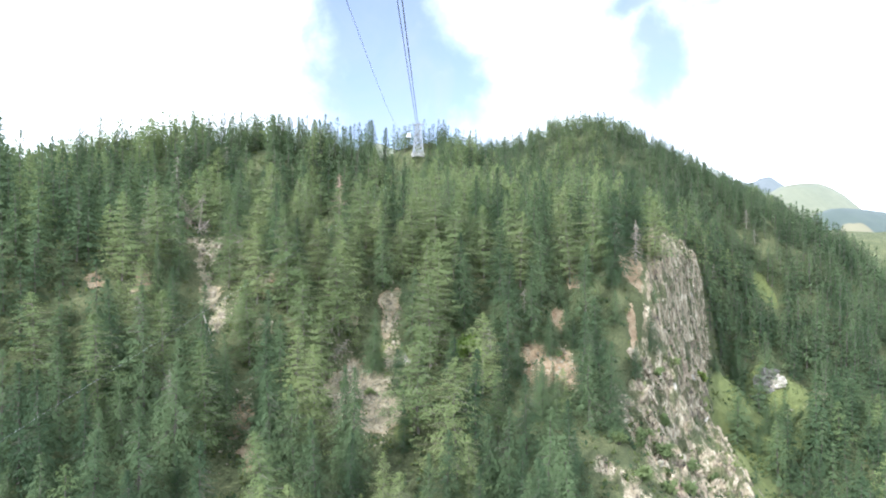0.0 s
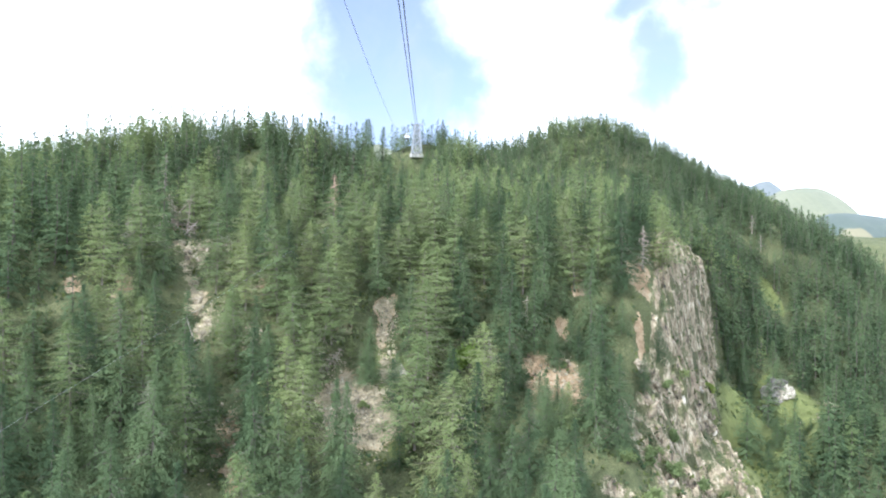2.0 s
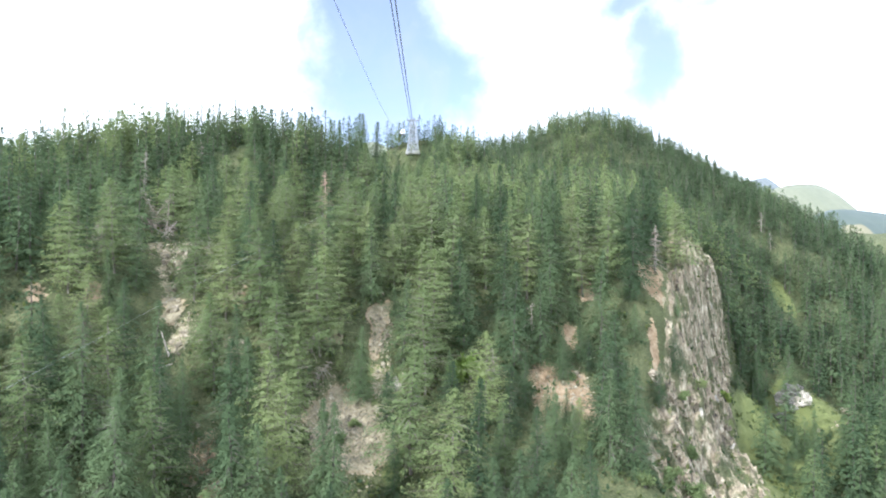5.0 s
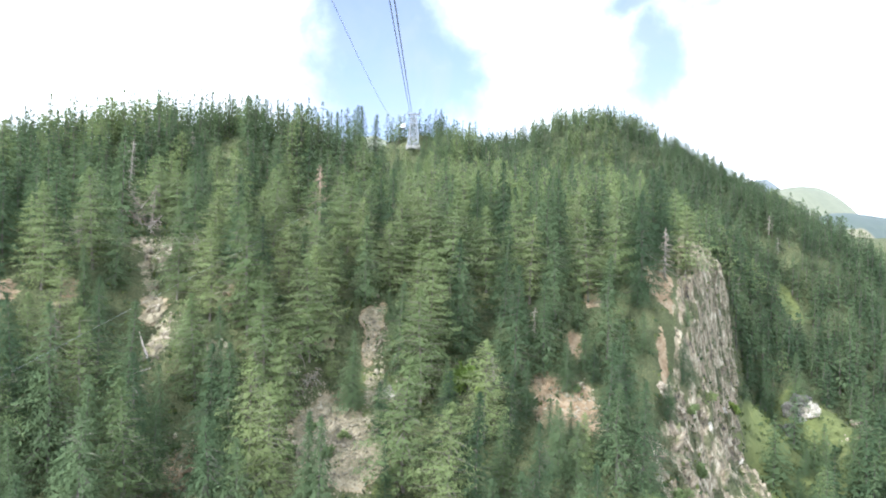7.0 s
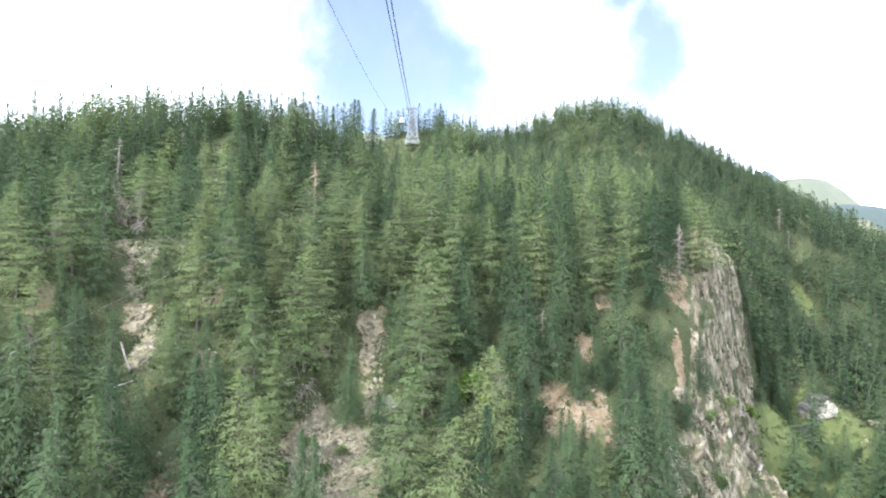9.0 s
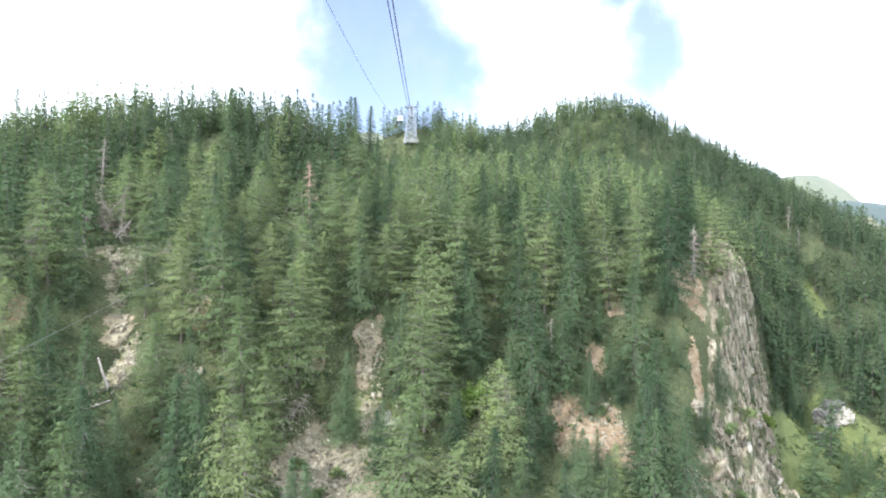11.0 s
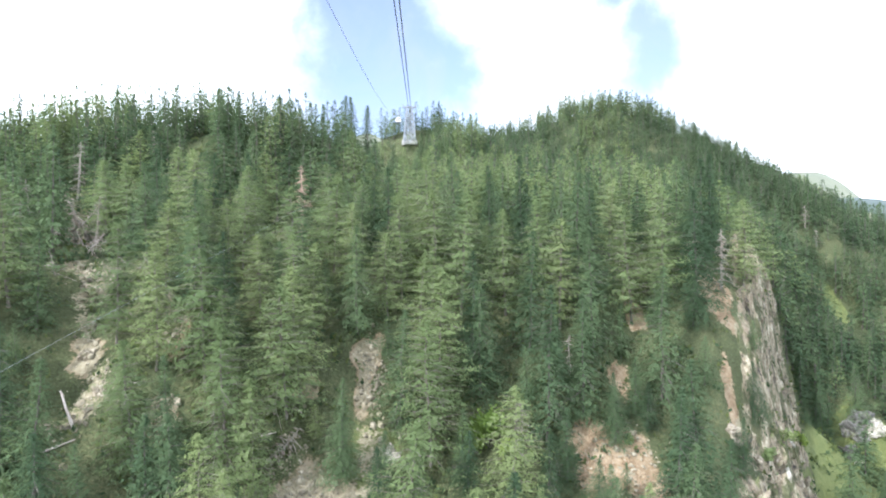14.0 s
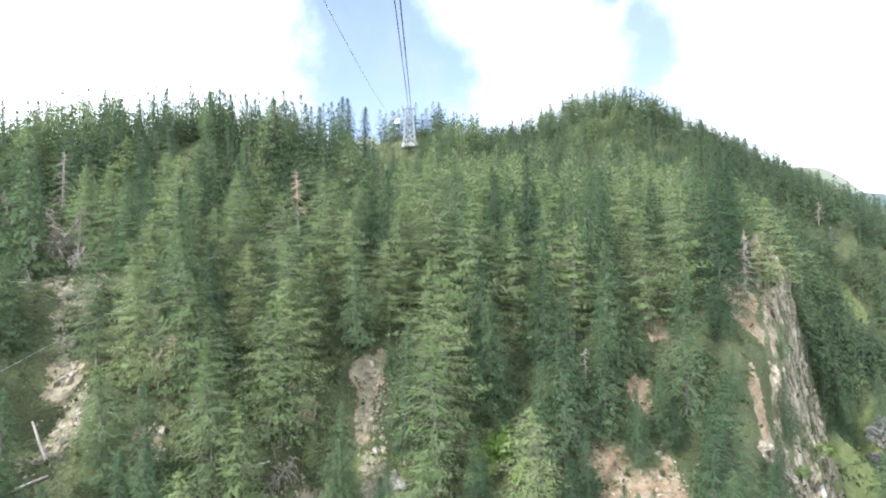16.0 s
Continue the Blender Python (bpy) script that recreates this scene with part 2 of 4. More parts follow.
def joined(pieces):
    """Several (verts, faces) as one."""
    vs, fs, n = [], [], 0
    for v, f in pieces:
        vs.append(v)
        fs.append(f + n)
        n += len(v)
    return np.concatenate(vs), np.concatenate(fs)


def tube(points, radii, sides=6):
    """Quads round a bent, tapered rod."""
    points, radii = np.asarray(points, float), np.asarray(radii, float)
    way = np.gradient(points, axis=0)
    way /= np.linalg.norm(way, axis=1)[:, None] + 1e-9
    ref = np.where(np.abs(way[:, 2:3]) > 0.8, (1.0, 0, 0), (0, 0, 1.0))
    a = np.cross(way, ref)
    a /= np.linalg.norm(a, axis=1)[:, None] + 1e-9
    b = np.cross(way, a)
    ang = np.linspace(0, 2 * np.pi, sides, endpoint=False)
    ring = a[:, None] * np.cos(ang)[None, :, None] + b[:, None] * np.sin(ang)[None, :, None]
    verts = (points[:, None] + ring * radii[:, None, None]).reshape(-1, 3)
    i, j = np.meshgrid(np.arange(len(points) - 1), np.arange(sides), indexing="ij")
    n = (j + 1) % sides
    faces = np.stack([i * sides + j, i * sides + n, (i + 1) * sides + n, (i + 1) * sides + j], -1).reshape(-1, 4)
    return verts, faces


# ---------------------------------------------------------------- lie of the land
def lattice(ix, iy, seed):
    """A repeatable random number in 0..1 for each whole-numbered place."""
    h = (ix.astype(np.int64) * 374761393 + iy.astype(np.int64) * 668265263 + seed * 974711) & 0x7FFFFFFF
    h = ((h ^ (h >> 13)) * 1274126177) & 0x7FFFFFFF
    return ((h ^ (h >> 16)) & 0xFFFFF) / 1048575.0


def value_noise(x, y, seed):
    ix, iy = np.floor(x), np.floor(y)
    fx, fy = x - ix, y - iy
    fx, fy = fx * fx * (3 - 2 * fx), fy * fy * (3 - 2 * fy)
    a, b = lattice(ix, iy, seed), lattice(ix + 1, iy, seed)
    c, d = lattice(ix, iy + 1, seed), lattice(ix + 1, iy + 1, seed)
    return (a + (b - a) * fx) * (1 - fy) + (c + (d - c) * fx) * fy - 0.5


def fbm(x, y, size, octaves, seed, gain=0.5):
    total, amp = 0.0, 1.0
    for k in range(octaves):
        total = total + amp * value_noise(x / size + 17.3 * k, y / size - 9.1 * k, seed + k)
        size, amp = size / 2.03, amp * gain
    return total


def bent(x, xs, ys, soft):
    """A broken line through the given places, with its corners rounded off."""
    return sum(np.interp(x + soft * o, xs, ys) for o in (-1, -0.6, -0.2, 0.2, 0.6, 1)) / 6


# how far ahead the middle contour runs, by the distance across
FRONT_X = (-1200, -360, -180, -120, -78, -56.4, -36, -20.4, -6, 6, 24, 33, 41.4, 51.6, 61.2, 71.4, 76.8, 84, 96, 105, 120, 156, 240, 336, 420, 1200)
FRONT_Y = (-180, 0, 66, 87, 99.6, 108, 115.8, 122.4, 129.6, 132, 128.4, 130.2, 136.8, 151.2, 168.6, 185.4, 195.6, 205.8, 216.6, 225.6, 240, 258, 303, 384, 456, 780)
# height against the distance behind that contour
RISE_S = (-1800, -540, -300, -180, -120, -78, -36, -21, 0, 18, 27, 36, 66, 96, 156, 240, 480, 900, 2700)
RISE_Z = (24, 3, 0, 8.4, 19.2, 32.4, 48, 54.6, 66, 82.8, 88.8, 92.4, 98.4, 105, 111, 116.4, 123, 129, 156)
# ridges, knolls and hollows: x, y, height, spread across, spread along
HILLS = ((-63, 219, 18, 55.2, 30), (-25.2, 223.2, 5.4, 13.2, 15.6), (-14.4, 235.2, -9.6, 10.2, 30), (6, 273, 14.4, 22.8, 27),
         (74.7, 338.5, 39.0, 50.7, 55.6), (-12, 348, 28.5, 36, 27), (126.4, 311.1, 11.0, 30.1, 61.4), (183.8, 466.0, 23.5, 63.8, 97.4), (18.2, 263.2, -2.4, 8.6, 32.2),
         (324, 456, -45, 78, 132), (252, 354, -20.4, 48, 66), (-46.2, 126.6, -4.2, 4.2, 4.8), (96, 195, -8.4, 9.6, 9.6),
         (82.2, 186, 6.9, 6.6, 9),
         (104, 220, -7.7, 26, 26), (124, 256, -8.3, 13, 13), (44, 120, -3.4, 18, 18), (52, 148, 5.0, 6, 6), (88, 188, -4.9, 6, 6),
         (72, 164, -6.3, 6, 6), (-49, 138, -5.5, 7, 9), (64, 176, 3.6, 13, 13), (52, 136, -5.0, 6, 6), (92, 212, -6.8, 6, 6), (124, 208, -4.3, 9, 9), (216, 338, -14, 26, 50), (560, 700, -110, 260, 190), (390, 550, -50, 90, 120))


def behind_front(x, y):
    """Distance behind the middle contour, stretched where the spur stands up as a cliff."""
    s = y - bent(x, FRONT_X, FRONT_Y, 3.5)
    steep = np.interp(x, (32, 44.6, 52, 83, 97, 104.6), (0, 0.55, 1, 1, 0.6, 0))
    return s, s + 24 * steep * np.tanh(s / 9)


def plan_height(x, y):
    z = bent(behind_front(x, y)[1], RISE_S, RISE_Z, 4.6)
    for hx, hy, h, sx, sy in HILLS:
        z = z + h * np.exp(-((x - hx) / sx) ** 2 - ((y - hy) / sy) ** 2)
    return z


def cliff_mask(x, y):
    """1 on the spur's bare rock, fading to 0 round it."""
    s = behind_front(x, y)[0]
    upper = np.interp(x, (21.5, 36, 43, 52, 83, 91), (-3.8, -1.5, 3.8, 15.4, 15.4, 6))
    right = np.interp(s, (-31, -9, -4.6, 15.4), (69, 71.5, 83, 86))
    grown = np.clip(0.55 + 2.4 * fbm(x, y, 9, 3, 171), 0, 1)
    open_rock = 1 - 0.85 * (1 - grown) * np.clip((-5 - s) / 7, 0, 1)
    return open_rock * np.clip((x - 22) / 4.6, 0, 1) * np.clip((right - x) / 4, 0, 1) * np.clip((upper - s) / 3, 0, 1) * np.clip((s + 48) / 6, 0, 1)


def height(x, y):
    x, y = np.asarray(x, float), np.asarray(y, float)
    z = plan_height(x, y)
    near = np.exp(-((x - 12) / 180) ** 2 - ((y - 154) / 170) ** 2)
    z = z + near * (1.8 * fbm(x, y, 20, 3, 5) + 0.8 * fbm(x, y, 4, 2, 9))
    far = np.clip((np.hypot(x, y) - 500) / 300, 0, 1)
    z = z + far * 20 * fbm(x, y, 150, 4, 31)
    rock = cliff_mask(x, y)
    a, b = 0.82 * x - 0.57 * y, 0.57 * x + 0.82 * y
    ridged = 1 - 2 * np.abs(fbm(b, a * 0.45, 6.5, 4, 21, 0.55))
    blocks = fbm(b * 1.3, a, 2.0, 2, 44)
    return z + rock * (4.2 * (ridged - 0.62) + 1.6 * blocks)


# ---------------------------------------------------------------- ground
def axis(lo, a, b, hi, fine, growth):
    """Places along an axis: evenly fine between a and b, ever wider beyond."""
    mid = list(np.arange(a, b + fine / 2, fine))
    step, right = fine, [mid[-1]]
    while right[-1] < hi:
        step = min(step * growth, 160)
        right.append(right[-1] + step)
    step, left = fine, [mid[0]]
    while left[-1] > lo:
        step = min(step * growth, 160)
        left.append(left[-1] - step)
    return np.array(left[:0:-1] + mid + right[1:])


# bare places on the slope: x, y, half width, half depth, what lies bare (rock, soil, meadow)
BARE = ((-13.2, 120.0, 7.2, 7.2, 0.25, 1, 0), (-11.0, 139.5, 1.7, 5.6, 0.2, 1, 0), (-9.4, 130.2, 2.7, 3.6, 0.25, 0.5, 0.9), (21.2, 129.8, 6.2, 5.6, 0.05, 1, 0), (-44.4, 126.6, 2.3, 5.0, 0.3, 0.55, 0.6),
        (-33.2, 109.6, 1.9, 4.4, 0.1, 0.9, 0), (-30.0, 102.5, 1.3, 4.0, 0.1, 0.9, 0), (-19.3, 133.6, 1.9, 2.6, 0.15, 0.7, 0.6), (29.8, 149.6, 1.7, 3.6, 0.05, 1, 0), (24.3, 139.9, 1.4, 2.2, 0.05, 1, 0), (26.6, 121.6, 1.4, 4.4, 0.05, 1, 0), (-51.4, 144.0, 2.0, 3.6, 0.5, 0.6, 0),
        (43.6, 152.2, 2.3, 5.0, 0.06, 1, 0), (40.6, 139.6, 1.1, 2.8, 0.06, 1, 0), (103.2, 201.0, 10.2, 10.8, 0, 0, 0.75), (123.5, 252.5, 4.6, 6.5, 0, 0, 0.9),
        (-38.4, 136.8, 1.8, 3.6, 0.5, 0.5, 0.3), (-58.0, 127.0, 1.6, 2.0, 0.05, 0.9, 0.2),
        (-61.8, 158.0, 2.2, 3.0, 0.3, 0.8, 0), (-46.8, 133.2, 1.7, 3.0, 0.2, 0.85, 0.2), (-36.6, 134.6, 1.3, 2.0, 0.05, 0.9, 0.2), (-49.3, 138.4, 1.5, 2.6, 0.45, 0.7, 0), (-48.6, 134.6, 1.6, 1.8, 0.2, 0.9, 0),
        (-34.2, 124.6, 1.7, 2.0, 0.2, 0.9, 0), (-54.8, 146.1, 1.5, 3.0, 0.4, 0.7, 0), (-66.0, 124.6, 1.7, 2.0, 0.1, 0.9, 0), (-6.0, 117.6, 1.3, 4.4, 0, 0.1, 0.9))


def bare(x, y):
    """How bare of trees a place is, and what shows there."""
    free, kinds = np.zeros_like(x), np.zeros((3,) + x.shape)
    x, y = x + 3.2 * fbm(x, y, 5, 3, 61), y + 3.2 * fbm(x, y, 5, 3, 65)
    for cx, cy, rx, ry, rock, soil, meadow in BARE:
        d = ((x - cx) / rx) ** 2 + ((y - cy) / ry) ** 2
        w = np.clip(1.6 - d, 0, 1)
        free = np.maximum(free, w)
        for k, v in enumerate((rock, soil, meadow)):
            kinds[k] = np.maximum(kinds[k], w * v)
    return free, kinds


def build_ground():
    xs, ys = axis(-4200, -92, 142, 4200, 1.05, 1.09), axis(-3500, 78, 215, 4400, 1.05, 1.09)
    gx, gy = np.meshgrid(xs, ys, indexing="ij")
    gz = height(gx, gy)
    nx, ny = gx.shape
    i, j = np.meshgrid(np.arange(nx - 1), np.arange(ny - 1), indexing="ij")
    a = i * ny + j
    faces = np.stack([a, a + ny, a + ny + 1, a + 1], -1).reshape(-1, 4)
    me = mesh_from("ground", np.stack([gx, gy, gz], -1).reshape(-1, 3), faces, GROUND, True)
    _, kinds = bare(gx, gy)
    kinds[0] = np.maximum(kinds[0], cliff_mask(gx, gy) * 0.95)
    s = behind_front(gx, gy)[0]
    ledge = np.clip((gx - 60) / 5, 0, 1) * np.clip((112 - gx) / 10, 0, 1) * np.clip((-7 - s) / 4, 0, 1) * np.clip((s + 54) / 15, 0, 1)
    kinds[2] = np.maximum(kinds[2], 0.8 * ledge)
    kinds[0] = np.maximum(kinds[0] * (1 - 0.7 * ledge), 0)
    far = np.clip((gy - 620) / 150, 0, 1) * np.clip((gz - 150) / 16, 0, 1)
    kinds[2] = np.maximum(kinds[2], far * 0.65)
    # painted haze: soil tone mixed in to pale the far heights
    kinds[1] = np.maximum(kinds[1], far * 0.3)
    col = np.concatenate([np.moveaxis(kinds, 0, -1), np.ones(gx.shape + (1,))], -1)
    att = me.attributes.new("cover", "FLOAT_COLOR", "POINT")
    att.data.foreach_set("color", col.astype(np.float32).ravel())
    tagged(new("ground", me), "steep mountain slope of grass, bare soil and grey rock", "ground", kind="structure")


build_ground()


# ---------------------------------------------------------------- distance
def distant_material(name, low, high, haze_glow, field=None):
    """Meadow, rock or wood kilometres off, with haze painted on as an even glow."""
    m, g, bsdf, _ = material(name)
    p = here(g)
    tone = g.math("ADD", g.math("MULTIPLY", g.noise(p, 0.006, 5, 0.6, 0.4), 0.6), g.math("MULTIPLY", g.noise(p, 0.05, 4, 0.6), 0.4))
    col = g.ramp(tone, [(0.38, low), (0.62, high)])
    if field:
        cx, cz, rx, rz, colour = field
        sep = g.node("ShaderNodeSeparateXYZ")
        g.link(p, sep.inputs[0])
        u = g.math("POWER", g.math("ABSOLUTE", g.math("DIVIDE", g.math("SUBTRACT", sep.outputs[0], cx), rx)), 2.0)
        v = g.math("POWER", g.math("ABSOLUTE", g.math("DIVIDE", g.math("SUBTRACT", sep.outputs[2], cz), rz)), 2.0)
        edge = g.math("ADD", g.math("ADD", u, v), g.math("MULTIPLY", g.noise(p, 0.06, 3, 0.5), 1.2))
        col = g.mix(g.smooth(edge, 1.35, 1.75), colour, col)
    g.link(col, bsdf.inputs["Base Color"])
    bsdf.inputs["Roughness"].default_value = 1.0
    # painted haze: the surface emits a pale tint, though it is no lamp
    bsdf.inputs["Emission Color"].default_value = (*haze_glow, 1)
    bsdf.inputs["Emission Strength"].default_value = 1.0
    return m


def distant_ridge(name, away, outline, mat, label, rough=0.02):
    """A mountain crest far off: outline in shares of the distance, across and up from the eye's first place; slopes fall towards the eye and behind."""
    ox, oz = np.array(outline).T
    cols, rows = np.linspace(ox[0], ox[-1], 160), np.linspace(-0.3, 1, 16)
    top = bent(cols, ox, oz, 0.004)
    gx, gr = np.meshgrid(cols, rows, indexing="ij")
    crest = 90 + away * np.repeat(top[:, None], len(rows), 1)
    fall = np.abs(gr) ** 1.3 * away * 0.22
    wild = rough * away * fbm(gx * 30, gr * 5, 1.0, 4, 7) * np.clip(np.abs(gr) * 4, 0.06, 1)
    verts = np.stack([gx * away, away - gr * away * 0.3, crest - fall + wild], -1).reshape(-1, 3)
    i, j = np.meshgrid(np.arange(len(cols) - 1), np.arange(len(rows) - 1), indexing="ij")
    a = i * len(rows) + j
    faces = np.stack([a, a + 1, a + len(rows) + 1, a + len(rows)], -1).reshape(-1, 4)
    tagged(new(name, mesh_from(name, verts, faces, mat, True)), label, "mountain", kind="structure")


# the last colour of each is the glow that stands in for haze
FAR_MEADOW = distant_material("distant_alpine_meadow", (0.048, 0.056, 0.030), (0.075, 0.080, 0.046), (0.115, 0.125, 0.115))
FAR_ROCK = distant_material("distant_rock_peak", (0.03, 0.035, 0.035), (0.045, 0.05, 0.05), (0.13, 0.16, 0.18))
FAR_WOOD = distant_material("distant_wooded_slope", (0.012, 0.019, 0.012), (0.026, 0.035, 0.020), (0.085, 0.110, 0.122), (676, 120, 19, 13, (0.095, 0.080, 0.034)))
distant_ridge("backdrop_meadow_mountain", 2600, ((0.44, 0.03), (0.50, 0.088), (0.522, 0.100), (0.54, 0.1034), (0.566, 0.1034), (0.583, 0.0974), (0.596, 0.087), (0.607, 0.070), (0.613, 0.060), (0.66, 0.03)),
              FAR_MEADOW, "rounded pale green alpine mountain far off in painted haze", 0.008)
distant_ridge("backdrop_peak", 4200, ((0.40, 0.085), (0.445, 0.100), (0.466, 0.105), (0.480, 0.107), (0.492, 0.1155), (0.505, 0.103), (0.53, 0.085), (0.60, 0.06)), FAR_ROCK, "small blue grey rocky peak far off in painted haze", 0.008)
distant_ridge("backdrop_wooded_slope", 1150, ((0.54, 0.03), (0.575, 0.058), (0.60, 0.0655), (0.64, 0.063), (0.70, 0.0575), (0.80, 0.052), (1.1, 0.05)), FAR_WOOD, "wooded mountainside beyond the valley in painted haze", 0.012)
distant_ridge("backdrop_rocky_hill", 1500, ((-0.20, 0.10), (-0.14, 0.148), (-0.11, 0.161), (-0.095, 0.163), (-0.077, 0.154), (-0.06, 0.1457), (-0.04, 0.133), (0.02, 0.10)), FAR_MEADOW, "pale grassy rocky hill behind the tower in painted haze", 0.012)


# ---------------------------------------------------------------- trees
def sprays(rng, root, way, length, count, size, droop, hang, slim=(0.10, 0.20), spread=0.0):
    """Needle-clad twigs along one bough, each one thin three-cornered spray: (count, 3, 6), corners and their soft normals."""
    f = 0.04 + 0.96 * rng.random(count) ** 0.80
    flat = np.array([way[0], way[1], 0.0])
    flat /= np.linalg.norm(flat) + 1e-9
    across = np.array([-flat[1], flat[0], 0.0])
    p = root + way * (f * length)[:, None]
    p[:, 2] += droop * length * f * f
    p += rng.normal(0, 0.06, (count, 3)) * (1 + length * 0.3)
    p += across * (rng.normal(0, spread, count) * length * (1.15 - f) * np.minimum(1, 3 * f))[:, None]
    sign = np.where(rng.random(count) < 0.5, -1.0, 1.0)[:, None]
    way_out = flat * rng.uniform(0.35, 1.0, (count, 1)) + across * sign * (0.95 - 0.6 * f)[:, None] * rng.uniform(0.5, 1.1, (count, 1))
    way_out[:, 2] -= hang * rng.uniform(0.2, 1.6, count)
    way_out += rng.normal(0, 0.16, (count, 3))
    way_out /= np.linalg.norm(way_out, axis=1)[:, None]
    facing = np.array([0, 0, 0.75]) + flat * 0.75 + rng.normal(0, 0.42, (count, 3))
    wide = np.cross(way_out, facing)
    wide /= np.linalg.norm(wide, axis=1)[:, None]
    l = size * (1.15 - 0.5 * f)[:, None] * rng.uniform(0.55, 1.3, (count, 1))
    w = l * rng.uniform(*slim, (count, 1))
    tri = np.stack([p - wide * w, p + way_out * l, p + wide * w], 1)
    plane = np.cross(tri[:, 1] - tri[:, 0], tri[:, 2] - tri[:, 0])
    plane /= np.linalg.norm(plane, axis=1)[:, None] + 1e-9
    outward = flat * 0.75 + np.array([0, 0, 0.65])
    turned = (plane @ outward) < 0
    tri[turned] = tri[turned][:, ::-1]
    plane[turned] *= -1
    soft = outward + plane * 0.32
    soft /= np.linalg.norm(soft, axis=1)[:, None]
    return np.concatenate([tri, np.repeat(soft[:, None], 3, 1)], 2)


def conifer(seed, kind, many, twigs, size, sides=6):
    """Trunk and crown of a conifer 20 m high, as arrays: spruces carry flat boughs in whorls, larches uneven plumes all along the stem."""
    rng = np.random.default_rng(seed)
    tall = 20.0
    bend = np.cumsum(rng.normal(0, 0.09, (9, 2)), 0)
    zs = np.linspace(-1.5, tall, 9)
    spine = np.column_stack([bend, zs])
    rings = slice(None) if sides > 4 else slice(None, None, 2)
    trunk = tube(spine[rings], np.interp(zs[rings], (-1.5, 0.5, tall), (0.30, 0.19, 0.04)), sides)
    near = sides > 4
    widest = {"spruce": 5.9, "larch": 6.6, "slim": 4.5}[kind] * rng.uniform(0.88, 1.12)
    start = {"spruce": 0.03, "larch": 0.09, "slim": 0.05}[kind]
    droop = {"spruce": -0.13, "larch": -0.10, "slim": -0.18}[kind]
    hang = {"spruce": 0.62, "larch": 0.66, "slim": 0.66}[kind]
    slim = ((0.08, 0.16) if kind == "larch" else (0.09, 0.17)) if near else (0.15, 0.27)
    ring = 7 if near else 6
    uneven = rng.uniform(0.72, 1.22, 40)
    tris, limbs, turn = [], [], rng.random() * 7
    lop = rng.random() * 6.28
    for b in range(many):
        if kind == "larch":
            f = (b + rng.uniform(-1.5, 1.5)) / many
            turn += 2.4 + rng.normal(0, 0.3)
        else:
            f = (b // ring + 0.5 + rng.normal(0, 0.10 if near else 0.28)) * ring / many
            turn += 6.283 / ring + rng.normal(0, 0.16) + (0.35 if b % ring == 0 else 0)
        f = 1 - (1 - min(max(f, 0.0), 0.985)) ** 1.12
        z = tall * (start + (1 - start) * f)
        if kind == "larch":
            reach = widest * min(1, 0.62 + 1.5 * f) * (1 - f) ** 0.74 * uneven[int(z * 1.3 + 2 * math.cos(turn)) % 40]
        else:
            reach = widest * min(1, 0.88 + 1.2 * f) * (1 - f) ** 0.90
        swell = 0.10 * math.sin(z * 2.9 + lop) + 0.07 * math.sin(z * 5.3 + 2 * lop)
        base = np.array([np.interp(z, zs, spine[:, 0]), np.interp(z, zs, spine[:, 1]), z])
        l = (reach + 0.26) * (rng.uniform(0.66, 1.14) + swell) * (1 + 0.16 * math.cos(turn - lop))
        rise = {"spruce": -0.22, "larch": 0.06, "slim": -0.34}[kind] + 0.6 * max(0, f - 0.68) + rng.normal(0, 0.17 if kind == "larch" else 0.11)
        way = np.array([math.cos(turn), math.sin(turn), rise])
        way /= np.linalg.norm(way)
        n = max(3, int(round(twigs * (0.34 + 0.66 * (l / widest) ** 1.2))))
        tris.append(sprays(rng, base, way, l, n, size * (0.45 + 0.55 * min(1, 1.25 * l / widest)), droop, hang, slim, 0.26 if kind == "larch" else 0.22))
        if near and b % (2 if kind == "larch" else 7) == 0 and l > 1.8:
            limbs.append(tube([base, base + way * l * 0.5 + (0, 0, -0.02 * l), base + way * l * 0.85 + (0, 0, -0.08 * l)], [0.06, 0.04, 0.015], 3))
    for k in range(5):
        a0, a1 = 2 * math.pi * k / 5, 2 * math.pi * (k + 1) / 5
        low, top = spine[-1] - (0, 0, 1.3), spine[-1] + (0, 0, 0.1)
        tri = np.array([low + (0.22 * math.cos(a0), 0.22 * math.sin(a0), 0), low + (0.22 * math.cos(a1), 0.22 * math.sin(a1), 0), top])
        out = np.array([math.cos(a0 + 0.6), math.sin(a0 + 0.6), 0.2])
        tris.append(np.concatenate([tri, np.repeat(out[None], 3, 0)], 1)[None])
    for _ in range(14):
        c = spine[-1] - (0, 0, 1.3 * rng.random())
        a = rng.random() * 6.28
        d = np.array([math.cos(a), math.sin(a), 0.5])
        tri = np.array([c + (0, 0, -0.15), c + d * 0.34 * rng.uniform(0.4, 1), c + (0, 0, 0.25)])
        tris.append(np.concatenate([tri, np.repeat(np.cross(tri[1] - tri[0], tri[2] - tri[0])[None], 3, 0) / 0.4], 1)[None])
    tris = np.concatenate(tris)
    crown = tris[:, :, :3].reshape(-1, 3), np.arange(tris.shape[0] * 3).reshape(-1, 3), tris[:, :, 3:].reshape(-1, 3)
    return joined([trunk] + limbs), crown


def tree_thing(name, trunk, crown, leaf, wood, label, group):
    root = new(name)
    root.empty_display_size = 0.5
    part("trunk", mesh_from("trunk", *trunk, wood, True), root)
    part("crown", mesh_from("crown", crown[0], crown[1], leaf, True, crown[2]), root)
    return tagged(root, label, "tree", group)


